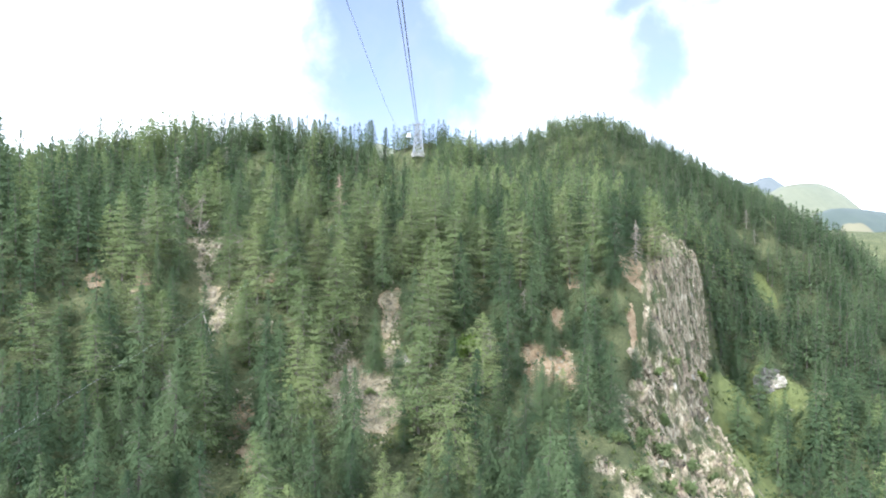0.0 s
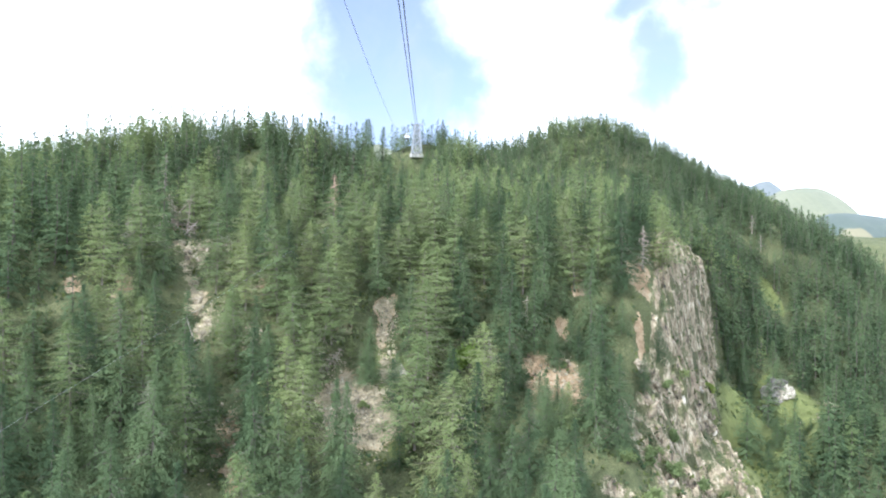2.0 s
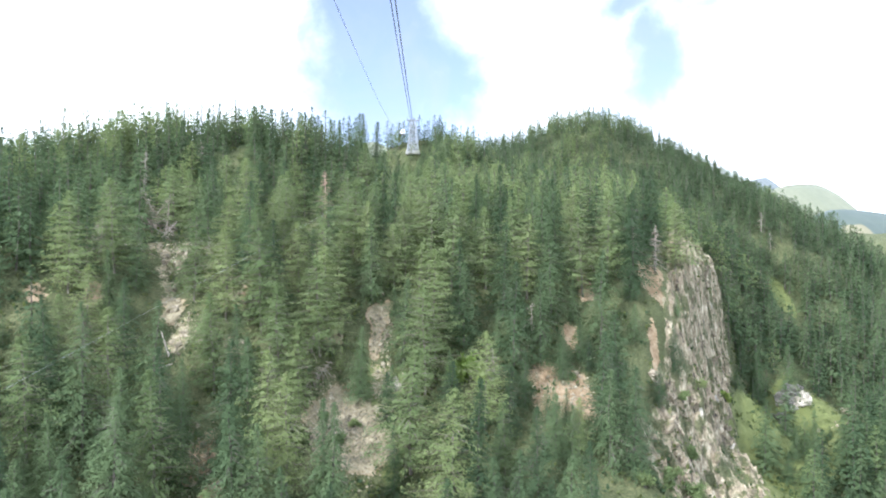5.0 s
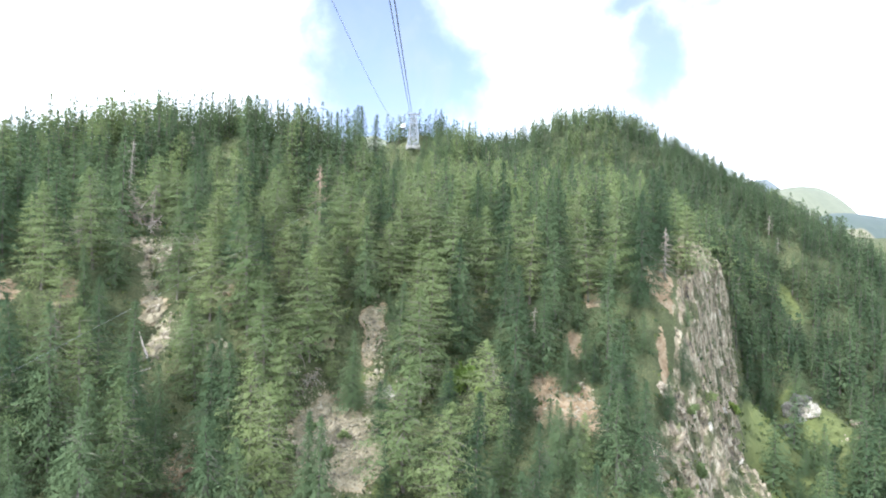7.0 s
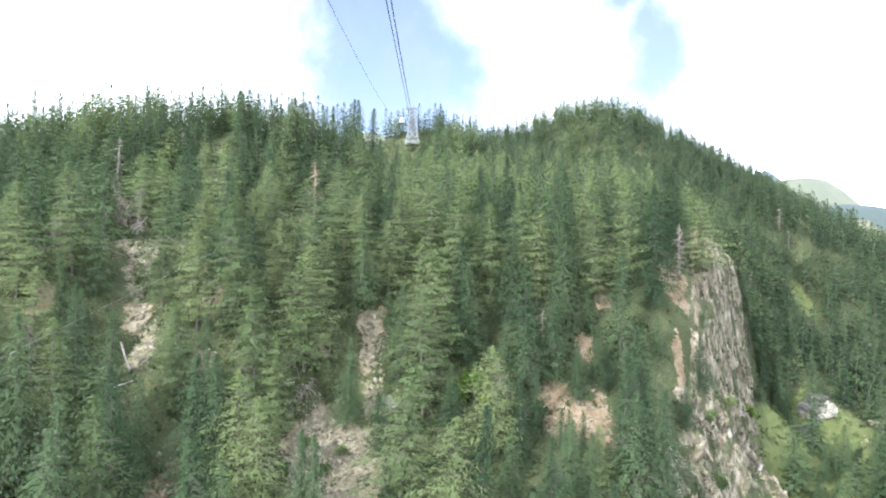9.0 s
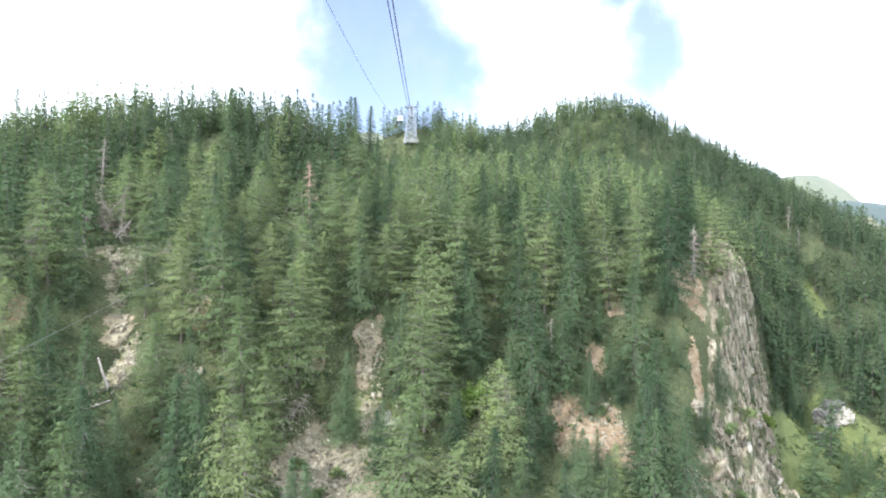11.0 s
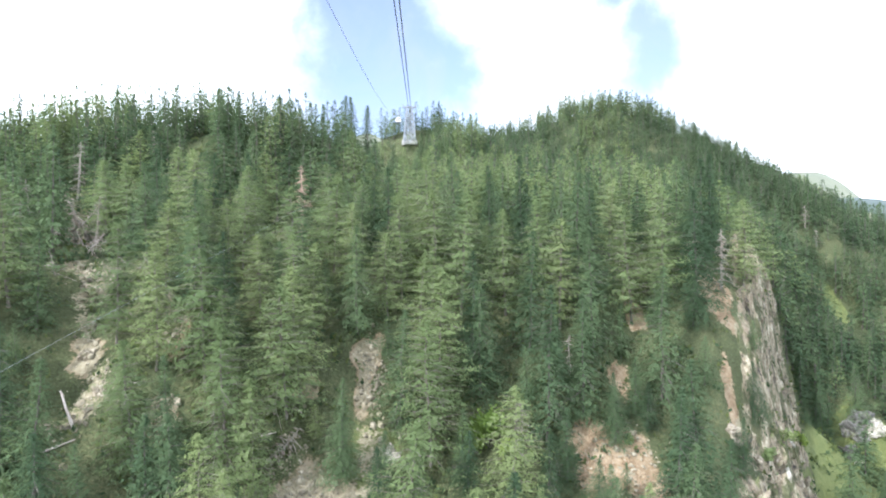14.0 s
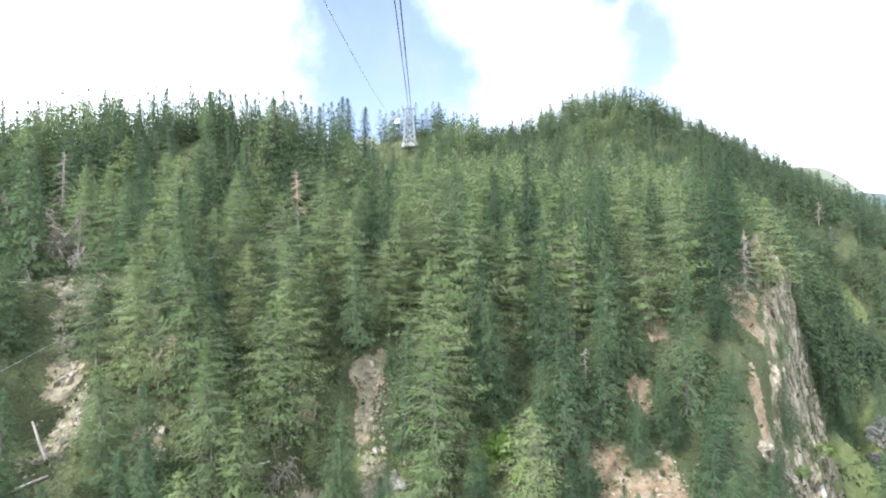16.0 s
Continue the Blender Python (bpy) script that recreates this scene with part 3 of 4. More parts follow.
# trees that stand out: x, y, height, kind (0 spruce, 1 larch, 2 slim spruce)
LOW_TREES = ((-48.7, 78, 17, 0), (-37.8, 79.2, 16, 0), (-44.5, 82.8, 17, 0), (-31.9, 85.2, 16, 0), (-39.6, 86, 19, 0), (-59.1, 91, 17, 0),
    (-38.8, 95, 18, 0), (-2, 95, 13, 0), (-18.4, 95.2, 14, 0))
MIDDLE_TREES = ((11.3, 96.4, 13, 0), (-14.1, 97, 12, 0), (-56.7, 97.6, 16, 0), (-40.2, 98, 19, 0), (-8.8, 98.2, 9, 1), (0.5, 98.6, 14, 0),
    (-22.8, 100, 15, 0), (-26.5, 101, 16, 0), (7.6, 102.8, 14, 0), (-54.3, 103.4, 17, 1), (-34.4, 104, 13, 0), (-65, 104.2, 17, 1),
    (-24.3, 108.8, 18, 1), (-47.2, 111, 17, 1), (-6.6, 111.2, 10, 0), (9.6, 113.6, 13, 1), (-4.3, 114.8, 19, 1), (25.8, 116, 15, 0),
    (20.2, 116.4, 9, 0), (29.5, 116.6, 16, 0), (-48.4, 117, 16, 0), (21.6, 117.8, 9, 1), (17.9, 117.8, 10, 0), (-35.2, 119.4, 16, 1))
MIDDLE_TREES_2 = ((-55.2, 119.6, 13, 1), (25.5, 120.4, 17, 0), (-22.1, 120.6, 15, 1), (-31.5, 120.8, 14, 0), (17.9, 120.8, 9, 0), (1.8, 121.2, 13, 0),
    (-25.5, 121.6, 19, 1), (-8.4, 122.6, 9, 0))
UPPER_TREES = ((29.9, 123.2, 19, 0), (7.4, 123.4, 16, 1), (-61.6, 126, 17, 1), (-13.1, 126.2, 12, 0), (-36.5, 129, 16, 1), (-16.9, 129.0, 4.5, 1),
    (-20.5, 129.6, 17, 1), (-2.5, 130.2, 19, 1), (-53.6, 132.6, 13, 0), (-19.4, 132.6, 17, 1), (12.9, 132.8, 21, 0), (-43.4, 133.2, 17, 1),
    (-57.6, 133.4, 17, 1), (21.8, 133.4, 8, 0), (4.6, 139.0, 16, 0), (18.3, 135.6, 17, 0), (25.5, 135.8, 8, 0), (-0.9, 136.4, 20, 1),
    (29.8, 137.6, 19, 0), (-36.2, 141, 17, 0), (-4.2, 141, 16, 1), (3.9, 141.8, 18, 0), (-13.1, 143, 16, 0), (45.5, 143.2, 9, 0))
UPPER_TREES_2 = ((21.6, 143.6, 17, 0), (12.3, 144.2, 18, 0), (17.2, 147.2, 17, 1), (-9, 147.4, 13, 1), (28.7, 148.2, 18, 1), (38.8, 148.6, 19, 0),
    (2.3, 149.8, 20, 1), (9.4, 150.4, 17, 1), (34.4, 151, 19, 1), (86.8, 151.2, 11, 0), (-2.1, 152, 18, 1), (80.8, 152.2, 10, 0),
    (-18, 153.4, 16, 1), (15.7, 153.4, 16, 1), (97.3, 153.4, 12, 0))
HIGH_TREES = ((51.3, 159, 15, 1), (-10, 159.2, 17, 0), (29.1, 162.6, 15, 1), (79, 164.8, 7, 2), (8.4, 169.6, 15, 0), (89.6, 172.2, 11, 0),
    (-50.9, 173.2, 14.5, 1), (-88.1, 173.2, 12.5, 1), (85.3, 173.2, 8, 2), (98.5, 176.2, 11, 0), (-38.9, 181.2, 16, 0))
RIDGE_TREES = ((76.7, 185.2, 5, 0), (-19.5, 192.4, 17, 1), (-107.7, 194.8, 15.4, 0), (-34.6, 198.2, 14, 0), (-32.9, 200.6, 14, 1), (-52.1, 201.2, 15, 0),
    (92.3, 201.4, 6, 0), (-30.2, 201.6, 16, 0), (-105.4, 201.8, 17, 1), (-65.7, 202.4, 13, 0), (-47.4, 202.6, 14, 2), (-16, 203.2, 14, 0),
    (-63.1, 203.4, 14, 0), (-69.3, 204, 12, 0), (-80.9, 205.2, 12, 1), (-44.8, 207, 13, 1), (93.4, 207, 14, 0), (102.3, 207.8, 15, 0),
    (-23.7, 212, 17, 2), (-19.2, 217.8, 18.4, 2), (-106, 218, 13, 1), (-24.1, 227.8, 18, 2), (-44.4, 233.2, 15, 1), (-33.2, 234.4, 15, 0))
RIDGE_TREES_2 = ((3.1, 256.8, 14, 0), (12, 258.8, 7, 0), (-0.8, 260, 14, 0), (-7.6, 260.2, 9, 0), (17.8, 263, 9, 1), (15.7, 264.4, 7, 0),
    (-6.6, 270.8, 12, 0), (-3.9, 272, 11.4, 0), (-11.9, 276, 10.2, 1), (-16.6, 276.2, 13.7, 0), (27.3, 281.8, 8.9, 0))
STANDING_OUT = LOW_TREES + MIDDLE_TREES + MIDDLE_TREES_2 + UPPER_TREES + UPPER_TREES_2 + HIGH_TREES + RIDGE_TREES + RIDGE_TREES_2

YOUNG_SPRUCES = ((21.6, 131.8, 7.6, 0), (17.6, 124.6, 5.8, 0), (20.8, 123.9, 5.4, 0), (-13.5, 126.0, 8.0, 0), (-8.2, 127.0, 6.5, 0), (26.5, 134.0, 6.5, 0), (36.5, 139.5, 7.0, 0), (37.5, 146.0, 8.0, 0), (47.8, 148.6, 4.5, 0), (39.2, 133.6, 7.5, 0))
STANDING_OUT = STANDING_OUT + YOUNG_SPRUCES

def trees_wanted():
    """Where trees stand: x, y, z, height, kind, turn, and whether it is one that stands out."""
    rng = np.random.default_rng(11)
    rows, y = [], 54.0
    while y < 396:
        gap = 5.3 if y < 165 else 5.2
        half = 0.71 * y + 9
        x = np.arange(-half, half, gap)
        rows.append(np.column_stack([x + rng.uniform(-0.45, 0.45, len(x)) * gap, y + rng.uniform(-0.45, 0.45, len(x)) * gap]))
        y += gap
    y = 396.0
    while y < 560:
        x = np.arange(70, 320, 6.2)
        rows.append(np.column_stack([x + rng.uniform(-2.8, 2.8, len(x)), y + rng.uniform(-2.8, 2.8, len(x))]))
        y += 6.2
    for many, x0, x1, y0, y1 in ((640, 84, 215, 185, 330), (430, -175, -18, 190, 244), (420, 22, 150, 275, 385), (70, -44, 16, 285, 345), (70, -12, 25, 255, 300), (45, 84, 101, 200, 228)):
        rows.append(np.column_stack([rng.uniform(x0, x1, many), rng.uniform(y0, y1, many)]))
    p = np.concatenate(rows)
    x, y = p.T
    n = len(x)
    tall = rng.normal(16.5, 3.0, n).clip(7, 23) * (1 + 0.35 * fbm(x, y, 25, 2, 71))
    tall = np.where(y > 165, 4.6 + 0.46 * tall, tall)
    larchy = 0.46 + 1.0 * fbm(x, y, 32, 2, 81) - 0.50 * np.clip((x - 50) / 30, 0, 1) + 0.10 * (x < -10) + 0.25 * ((x > -38) & (x < -8) & (y > 104) & (y < 140)) - 0.46 * ((x > 4) & (x < 34) & (y < 165)) - 0.12 * (y > 190) - 0.42 * (y < 112)
    draw = rng.random(n)
    kind = np.where(draw < larchy, 1, np.where(draw < larchy + 0.88 * (1 - larchy), 0, 2))
    # nothing grows on bare ground, and only young trees just below it
    keep = np.ones(n, bool)
    for cx, cy, rx, ry, *_ in BARE:
        d = ((x - cx) / (rx * 1.08)) ** 2 + ((y - cy) / (ry * 1.02)) ** 2
        keep &= d > 1
        below = (np.abs(x - cx) < rx * 1.0) & (y < cy) & (y > cy - ry - 9)
        keep &= ~(below & (rng.random(n) < 0.75))
        tall = np.where(below, tall * 0.33, tall)
    tall = np.where((x > 20) & (x < 150) & (y > 258) & (y < 400), tall * 0.80, tall)
    tall = np.where((x < -18) & (y > 205) & (y < 246), tall * 0.92, tall)
    rock = cliff_mask(x, y)
    keep &= (rock < 0.3) | (rng.random(n) < 0.05)
    tall = np.where(rock > 0.1, tall * 0.35, tall)
    s = behind_front(x, y)[0]
    ledge = (x > 20) & (x < 75) & (s < -3) & (s > -73)
    keep &= ~(ledge & (rng.random(n) < 0.78))
    tall = np.where(ledge, tall * 0.38, tall)
    keep &= np.hypot(x + 12.5, y - 335) > 5.5
    keep &= ~((np.abs(x + 14) < 8) & (y > 230) & (y < 338) & (rng.random(n) < 0.15))
    tall = np.where((np.abs(x + 14) < 11) & (y > 200) & (y < 340), tall * 0.62, tall)
    keep &= rng.random(n) > 0.05 + 0.9 * np.clip(fbm(x, y, 14, 2, 91) - 0.2, 0, 1)
    keep &= ~((x > 250) & (y > 396)) & ~((x < -28) & (y > 250)) & ~((x < -60) & (y > 244)) & ~((x > 20) & (x < 70) & (y > 390))
    known = np.array(STANDING_OUT, float)
    for kx, ky, kt, kk in known:
        dx, dy = x - kx, y - ky
        keep &= np.hypot(dx, dy) > 3.2
        before = (np.abs(dx - dy * kx / ky) < 2.4) & (dy < 0) & (dy > -10)
        tall = np.where(before, np.minimum(tall, 0.45 * kt), tall)
    # open lanes down the slope below dead trees, rocks and logs
    for kx, ky in ((-27.6, 175.2), (45.1, 153.7), (-58.0, 156.5), (-73.7, 179.8), (-54.2, 116.9), (-21.9, 129.6), (2.7, 122.1), (-44.5, 123.0), (-51.7, 143.5), (-50.8, 147.0), (-47.2, 132.7), (-43.5, 127.5), (30.0, 145.5), (42.5, 149.5), (40.6, 138.5), (18.0, 126.0), (24.5, 127.0), (-63.6, 163.5), (-50.5, 138.5), (5.3, 134.5), (-33.6, 105.0), (-61.5, 157.0), (-46.8, 131.5), (-37.0, 133.0), (-58.0, 126.0)):
        dx, dy = x - kx, y - ky
        keep &= ~((np.abs(dx - dy * kx / ky) < (4.2 if ky == 175.2 else 3.2)) & (dy < 2.5) & (dy > (-24 if ky == 175.2 else -11)))
    for kx, ky in ((-11.0, 139.5), (-11.0, 134.5), (-9.4, 130.0), (-19.3, 133.4), (-34.2, 124.4), (-48.8, 136.0), (-54.8, 146.0), (-66.0, 124.6), (26.6, 121.6), (-32.0, 108.0), (122.5, 252.0), (125.0, 252.0)):
        dx, dy = x - kx, y - ky
        keep &= ~((np.abs(dx - dy * kx / ky) < 2.6) & (dy < 2.0) & (dy > -10))
    keep &= ~((x > 75) & (x < 88) & (y > 172) & (y < 202))
    turn = rng.uniform(0, 6.283, n)
    wild = np.column_stack([x, y, height(x, y), tall, kind, turn, np.zeros(n)])[keep]
    m = len(known)
    own = np.column_stack([known[:, :2], height(known[:, 0], known[:, 1]), known[:, 2:4], rng.uniform(0, 6.283, m), np.ones(m)])
    return np.concatenate([own, wild])


TREES = trees_wanted()


def set_trees():
    kinds = ("spruce", "larch", "slim")
    names = ("spruce_tree", "larch_tree", "spruce_tree")
    labels = ("dark green spruce tree with drooping boughs on the slope", "light green feathery larch tree on the steep slope", "slender dark green spruce tree among the forest")
    groups = ("spruces on the slope", "larches on the slope", "spruces on the slope")
    t = TREES
    near = (t[:, 6] > 0) | ((np.abs(t[:, 0] - 4) < 62) & (t[:, 1] > 80) & (t[:, 1] < 175))
    chosen = np.zeros(len(t), bool)
    for k, most in ((0, 215), (1, 300), (2, 85)):
        chosen[np.flatnonzero(near & (t[:, 4] == k))[:most]] = True
    models = {}
    for k in range(3):
        for v in range(6):
            if k == 1:
                models[k, v] = conifer(100 + 7 * v, "larch", 210, 50, 0.70)
            else:
                models[k, v] = conifer(300 + 50 * k + 7 * v, kinds[k], 245, 40, 0.70)
    first = {}
    rng = np.random.default_rng(5)
    for x, y, z, tall, k, turn, known in t[chosen]:
        k, v = int(k), int(rng.integers(6))
        s = tall / 20
        w = s * (1 + 0.25 * max(0, 1 - s)) * (1.16 if known and tall > 13 else 1.25 if known and tall < 9 else 1.05)
        m = Matrix.LocRotScale((x, y, z - 0.15), Euler((rng.normal(0, 0.03), rng.normal(0, 0.03), turn)), (w * rng.uniform(0.88, 1.15), w * rng.uniform(0.88, 1.15), s))
        if (k, v) not in first:
            first[k, v] = tree_thing(names[k], *models[k, v], LARCH if k == 1 else SPRUCE, LARCH_BARK if k == 1 else BARK, labels[k], groups[k])
            first[k, v].matrix_basis = m
        else:
            made = new(names[k])
            made.empty_display_size = 0.5
            made.matrix_basis = m
            tagged(made, labels[k], "tree", groups[k])
            for child in first[k, v].children:
                part(child.name.split(".")[0], child.data, made)
    rest = t[~chosen]
    shade = np.random.default_rng(8)
    for k in range(3):
        for band, shape in (("middle", (90, 27, 0.90)), ("far", (78, 9.5, 1.12))):
            pick = rest[(rest[:, 4] == k) & ((rest[:, 1] < 190) == (band == "middle"))]
            crowns, trunks, normals, tones = [], [], [], []
            for v in range(5):
                (tv, tf), (cv, cf, cn) = conifer(700 + 40 * k + v, kinds[k], *shape, sides=3)
                mine = pick[v::5]
                tones.append(np.repeat(shade.random(len(mine)), len(cv)))
                ca, sa = np.cos(mine[:, 5]), np.sin(mine[:, 5])
                nx = cn[None, :, 0] * ca[:, None] - cn[None, :, 1] * sa[:, None]
                ny = cn[None, :, 0] * sa[:, None] + cn[None, :, 1] * ca[:, None]
                normals.append(np.stack([nx, ny, np.repeat(cn[None, :, 2], len(mine), 0)], -1).reshape(-1, 3))
                for store, verts, faces in ((crowns, cv, cf), (trunks, tv, tf)):
                    s = mine[:, 3:4] / 20
                    w = s * (1 + 0.25 * np.maximum(0, 1 - s)) * np.where(mine[:, 1:2] > 165, 1.48, 1.10)
                    px = (verts[None, :, 0] * ca[:, None] - verts[None, :, 1] * sa[:, None]) * w + mine[:, 0:1]
                    py = (verts[None, :, 0] * sa[:, None] + verts[None, :, 1] * ca[:, None]) * w + mine[:, 1:2]
                    pz = verts[None, :, 2] * s + mine[:, 2:3] - 0.1
                    allv = np.stack([px, py, pz], -1).reshape(-1, 3)
                    allf = (faces[None] + (np.arange(len(mine)) * len(verts))[:, None, None]).reshape(-1, faces.shape[1])
                    store.append((allv, allf))
            wood = {0: "spruce forest", 1: "larch forest", 2: "slender spruce forest"}[k]
            root = new("larch_forest" if k == 1 else "spruce_forest")
            tagged(root, f"dense {wood} covering the mountain slope", "forest", kind="stuff")
            leaves = mesh_from("crowns", *joined(crowns), FOREST_LARCH if k == 1 else FOREST_SPRUCE, True, np.concatenate(normals))
            leaves.attributes.new("tone", "FLOAT", "POINT").data.foreach_set("value", np.concatenate(tones).astype(np.float32))
            tagged(part("crowns", leaves, root), kind="stuff")
            tagged(part("trunks", mesh_from("trunks", *joined(trunks), BARK, True), root), kind="stuff")


set_trees()


# ---------------------------------------------------------------- ropeway
TOWER = Vector((-12.6, 333.6, 0.0))
TOWER.z = float(height(TOWER.x, TOWER.y)) - 0.5
HEAD = 153.9                                            # height of the saddles


def beam(bm, a, b, w):
    """A square bar from a to b."""
    a, b = Vector(a), Vector(b)
    m = Matrix.Translation((a + b) / 2) @ (b - a).to_track_quat("Z", "Y").to_matrix().to_4x4() @ Matrix.Diagonal((w, w, (b - a).length, 1))
    bmesh.ops.create_cube(bm, size=1, matrix=m)


def box(bm, c, size):
    bmesh.ops.create_cube(bm, size=1, matrix=Matrix.Translation(c) @ Matrix.Diagonal((*size, 1)))


def build_tower():
    root = new("ropeway_tower")
    root.location = TOWER
    tagged(root, "grey steel lattice ropeway tower with wide crossarm on the ridge", "tower")
    top = HEAD - TOWER.z
    feet = [(sx * 2.7, sy * 2.1) for sx in (-1, 1) for sy in (-1, 1)]
    for fx, fy in feet:
        bm = bmesh.new()
        beam(bm, (fx, fy, 0), (fx * 0.42, fy * 0.42, top - 1), 0.4)
        bm_part("leg", bm, STEEL, root)
        bm = bmesh.new()
        box(bm, (fx, fy, 0.2), (1.3, 1.3, 2.0))
        bmesh.ops.bevel(bm, geom=bm.edges, offset=0.1, segments=1, affect="EDGES")
        bm_part("footing", bm, CONCRETE, root, "pale concrete footing")
    count = 6
    for k in range(count):
        z0, z1 = top * k / count, top * (k + 1) / count - 0.3
        a, b = 2.1 * (1 - 0.58 * z0 / top), 2.1 * (1 - 0.58 * z1 / top)
        for sx, sy, axis_x in ((1, -1, True), (1, 1, True), (-1, 1, False), (1, 1, False)):
            bm = bmesh.new()
            if axis_x:
                beam(bm, (-a, sy * a, z0), (b, sy * b, z1), 0.2)
                beam(bm, (a, sy * a, z0), (-b, sy * b, z1), 0.2)
                beam(bm, (-b, sy * b, z1), (b, sy * b, z1), 0.2)
            else:
                beam(bm, (sx * a, -a, z0), (sx * b, b, z1), 0.2)
                beam(bm, (sx * a, a, z0), (sx * b, -b, z1), 0.2)
                beam(bm, (sx * b, -b, z1), (sx * b, b, z1), 0.2)
            bm_part("brace", bm, STEEL, root)
    bm = bmesh.new()
    box(bm, (0, 0, top - 0.6), (6.2, 1.5, 0.6))
    bmesh.ops.bevel(bm, geom=bm.edges, offset=0.12, segments=1, affect="EDGES")
    bm_part("crossarm", bm, STEEL, root, "pale steel crossarm")
    for x in (-2.7, -0.9, 0.7, 2.5):
        bm = bmesh.new()
        box(bm, (x, 0, top + 0.2), (0.4, 3.6, 0.55))
        bmesh.ops.bevel(bm, geom=bm.edges, offset=0.15, segments=2, affect="EDGES")
        bm_part("rope_saddle", bm, STEEL, root)
    bm = bmesh.new()
    box(bm, (0, 0, top - 5.2), (3.6, 3.6, 0.2))
    for s in (-1, 1):
        beam(bm, (-1.8, s * 1.8, top - 4.1), (1.8, s * 1.8, top - 4.1), 0.09)
        beam(bm, (s * 1.8, -1.8, top - 4.1), (s * 1.8, 1.8, top - 4.1), 0.09)
        for q in (-1, 0, 1):
            beam(bm, (q * 1.75, s * 1.8, top - 5.2), (q * 1.75, s * 1.8, top - 4.1), 0.09)
    bm_part("service_platform", bm, STEEL, root)
    bm = bmesh.new()
    box(bm, (0.6, -3.2, 0.0), (4.6, 1.8, 1.5))
    bmesh.ops.bevel(bm, geom=bm.edges, offset=0.15, segments=1, affect="EDGES")
    bm_part("foundation_wall", bm, CONCRETE, root, "pale concrete foundation wall below the tower")


def rope(name, near, middle, far, radius, swell, mat, label):
    """A hanging rope: a parabola through three places, from behind the eye to the tower, a little stouter where its grease and fittings thicken it."""
    a, b, c = Vector(near), Vector(middle), Vector(far)
    cu = bpy.data.curves.new(name, "CURVE")
    cu.dimensions, cu.bevel_depth, cu.bevel_resolution = "3D", radius, 2
    sp = cu.splines.new("POLY")
    n = 80
    sp.points.add(n - 1)
    for k in range(n):
        y = -50 + (c.y + 50) * k / (n - 1)
        wa = (y - b.y) * (y - c.y) / ((a.y - b.y) * (a.y - c.y))
        wb = (y - a.y) * (y - c.y) / ((b.y - a.y) * (b.y - c.y))
        wc = (y - a.y) * (y - b.y) / ((c.y - a.y) * (c.y - b.y))
        sp.points[k].co = (a.x * wa + b.x * wb + c.x * wc, y, a.z * wa + b.z * wb + c.z * wc, 1)
        sp.points[k].radius = 1 + (swell - 1) * k / (n - 1)
    cu.materials.append(mat)
    return tagged(new(name, cu), label, "cable", "ropes of the ropeway")


def build_cabin(at):
    root = new("cable_car_cabin")
    root.location = at
    tagged(root, "small white cable car cabin hanging from the ropes", "cable car")
    bm = bmesh.new()
    box(bm, (0, 0, -3.9), (2.1, 2.6, 1.95))
    bmesh.ops.bevel(bm, geom=bm.edges, offset=0.35, segments=3, affect="EDGES")
    body = bm_part("body", bm, WHITE, root)
    bm = bmesh.new()
    box(bm, (0, 0, -5.0), (1.85, 2.4, 0.6))
    bmesh.ops.bevel(bm, geom=bm.edges, offset=0.25, segments=2, affect="EDGES")
    bm_part("undercarriage", bm, DARK, root, "dark underside")
    for sx, sy, size in ((0, -1.315, (1.5, 0.05, 0.75)), (0, 1.315, (1.5, 0.05, 0.75)), (-1.065, 0, (0.05, 2.0, 0.75)), (1.065, 0, (0.05, 2.0, 0.75))):
        bm = bmesh.new()
        box(bm, (sx, sy, -3.7), size)
        bm_part("window", bm, GLASS, body, "dark tinted window")
    bm = bmesh.new()
    beam(bm, (0, 0, -0.2), (0, 0, -2.95), 0.2)
    beam(bm, (0, -0.6, -2.9), (0, 0.6, -2.9), 0.16)
    bm_part("hanger", bm, STEEL, root)
    bm = bmesh.new()
    box(bm, (0, 0, 0.0), (0.35, 2.2, 0.35))
    bmesh.ops.bevel(bm, geom=bm.edges, offset=0.1, segments=2, affect="EDGES")
    bm_part("carriage", bm, STEEL, root)


build_tower()
rope("track_rope", (-1.61, 23.08, 98.77), (-3.11, 76.62, 104.54), (-13.31, 333.62, 154.31), 0.016, 2.6, ROPE, "dark steel track rope running up to the tower")
rope("track_rope", (-1.45, 23.08, 98.85), (-2.92, 76.62, 104.62), (-11.69, 333.62, 154.31), 0.020, 2.6, ROPE, "dark steel track rope running up to the tower")
rope("signal_rope", (-3.85, 26.15, 99.92), (-6.08, 79.69, 105.69), (-15.23, 333.62, 154.31), 0.011, 2.2, PALEROPE, "thin grey rope running up beside the track ropes")
rope("haul_rope", (-6.03, 8.92, 87.38), (-6.08, 26.46, 89.77), (-15.08, 333.62, 153.46), 0.0014, 1.0, PALEROPE, "thin pale steel haul rope hanging low over the forest")
build_cabin((-16.4, 314.3, 148.2))


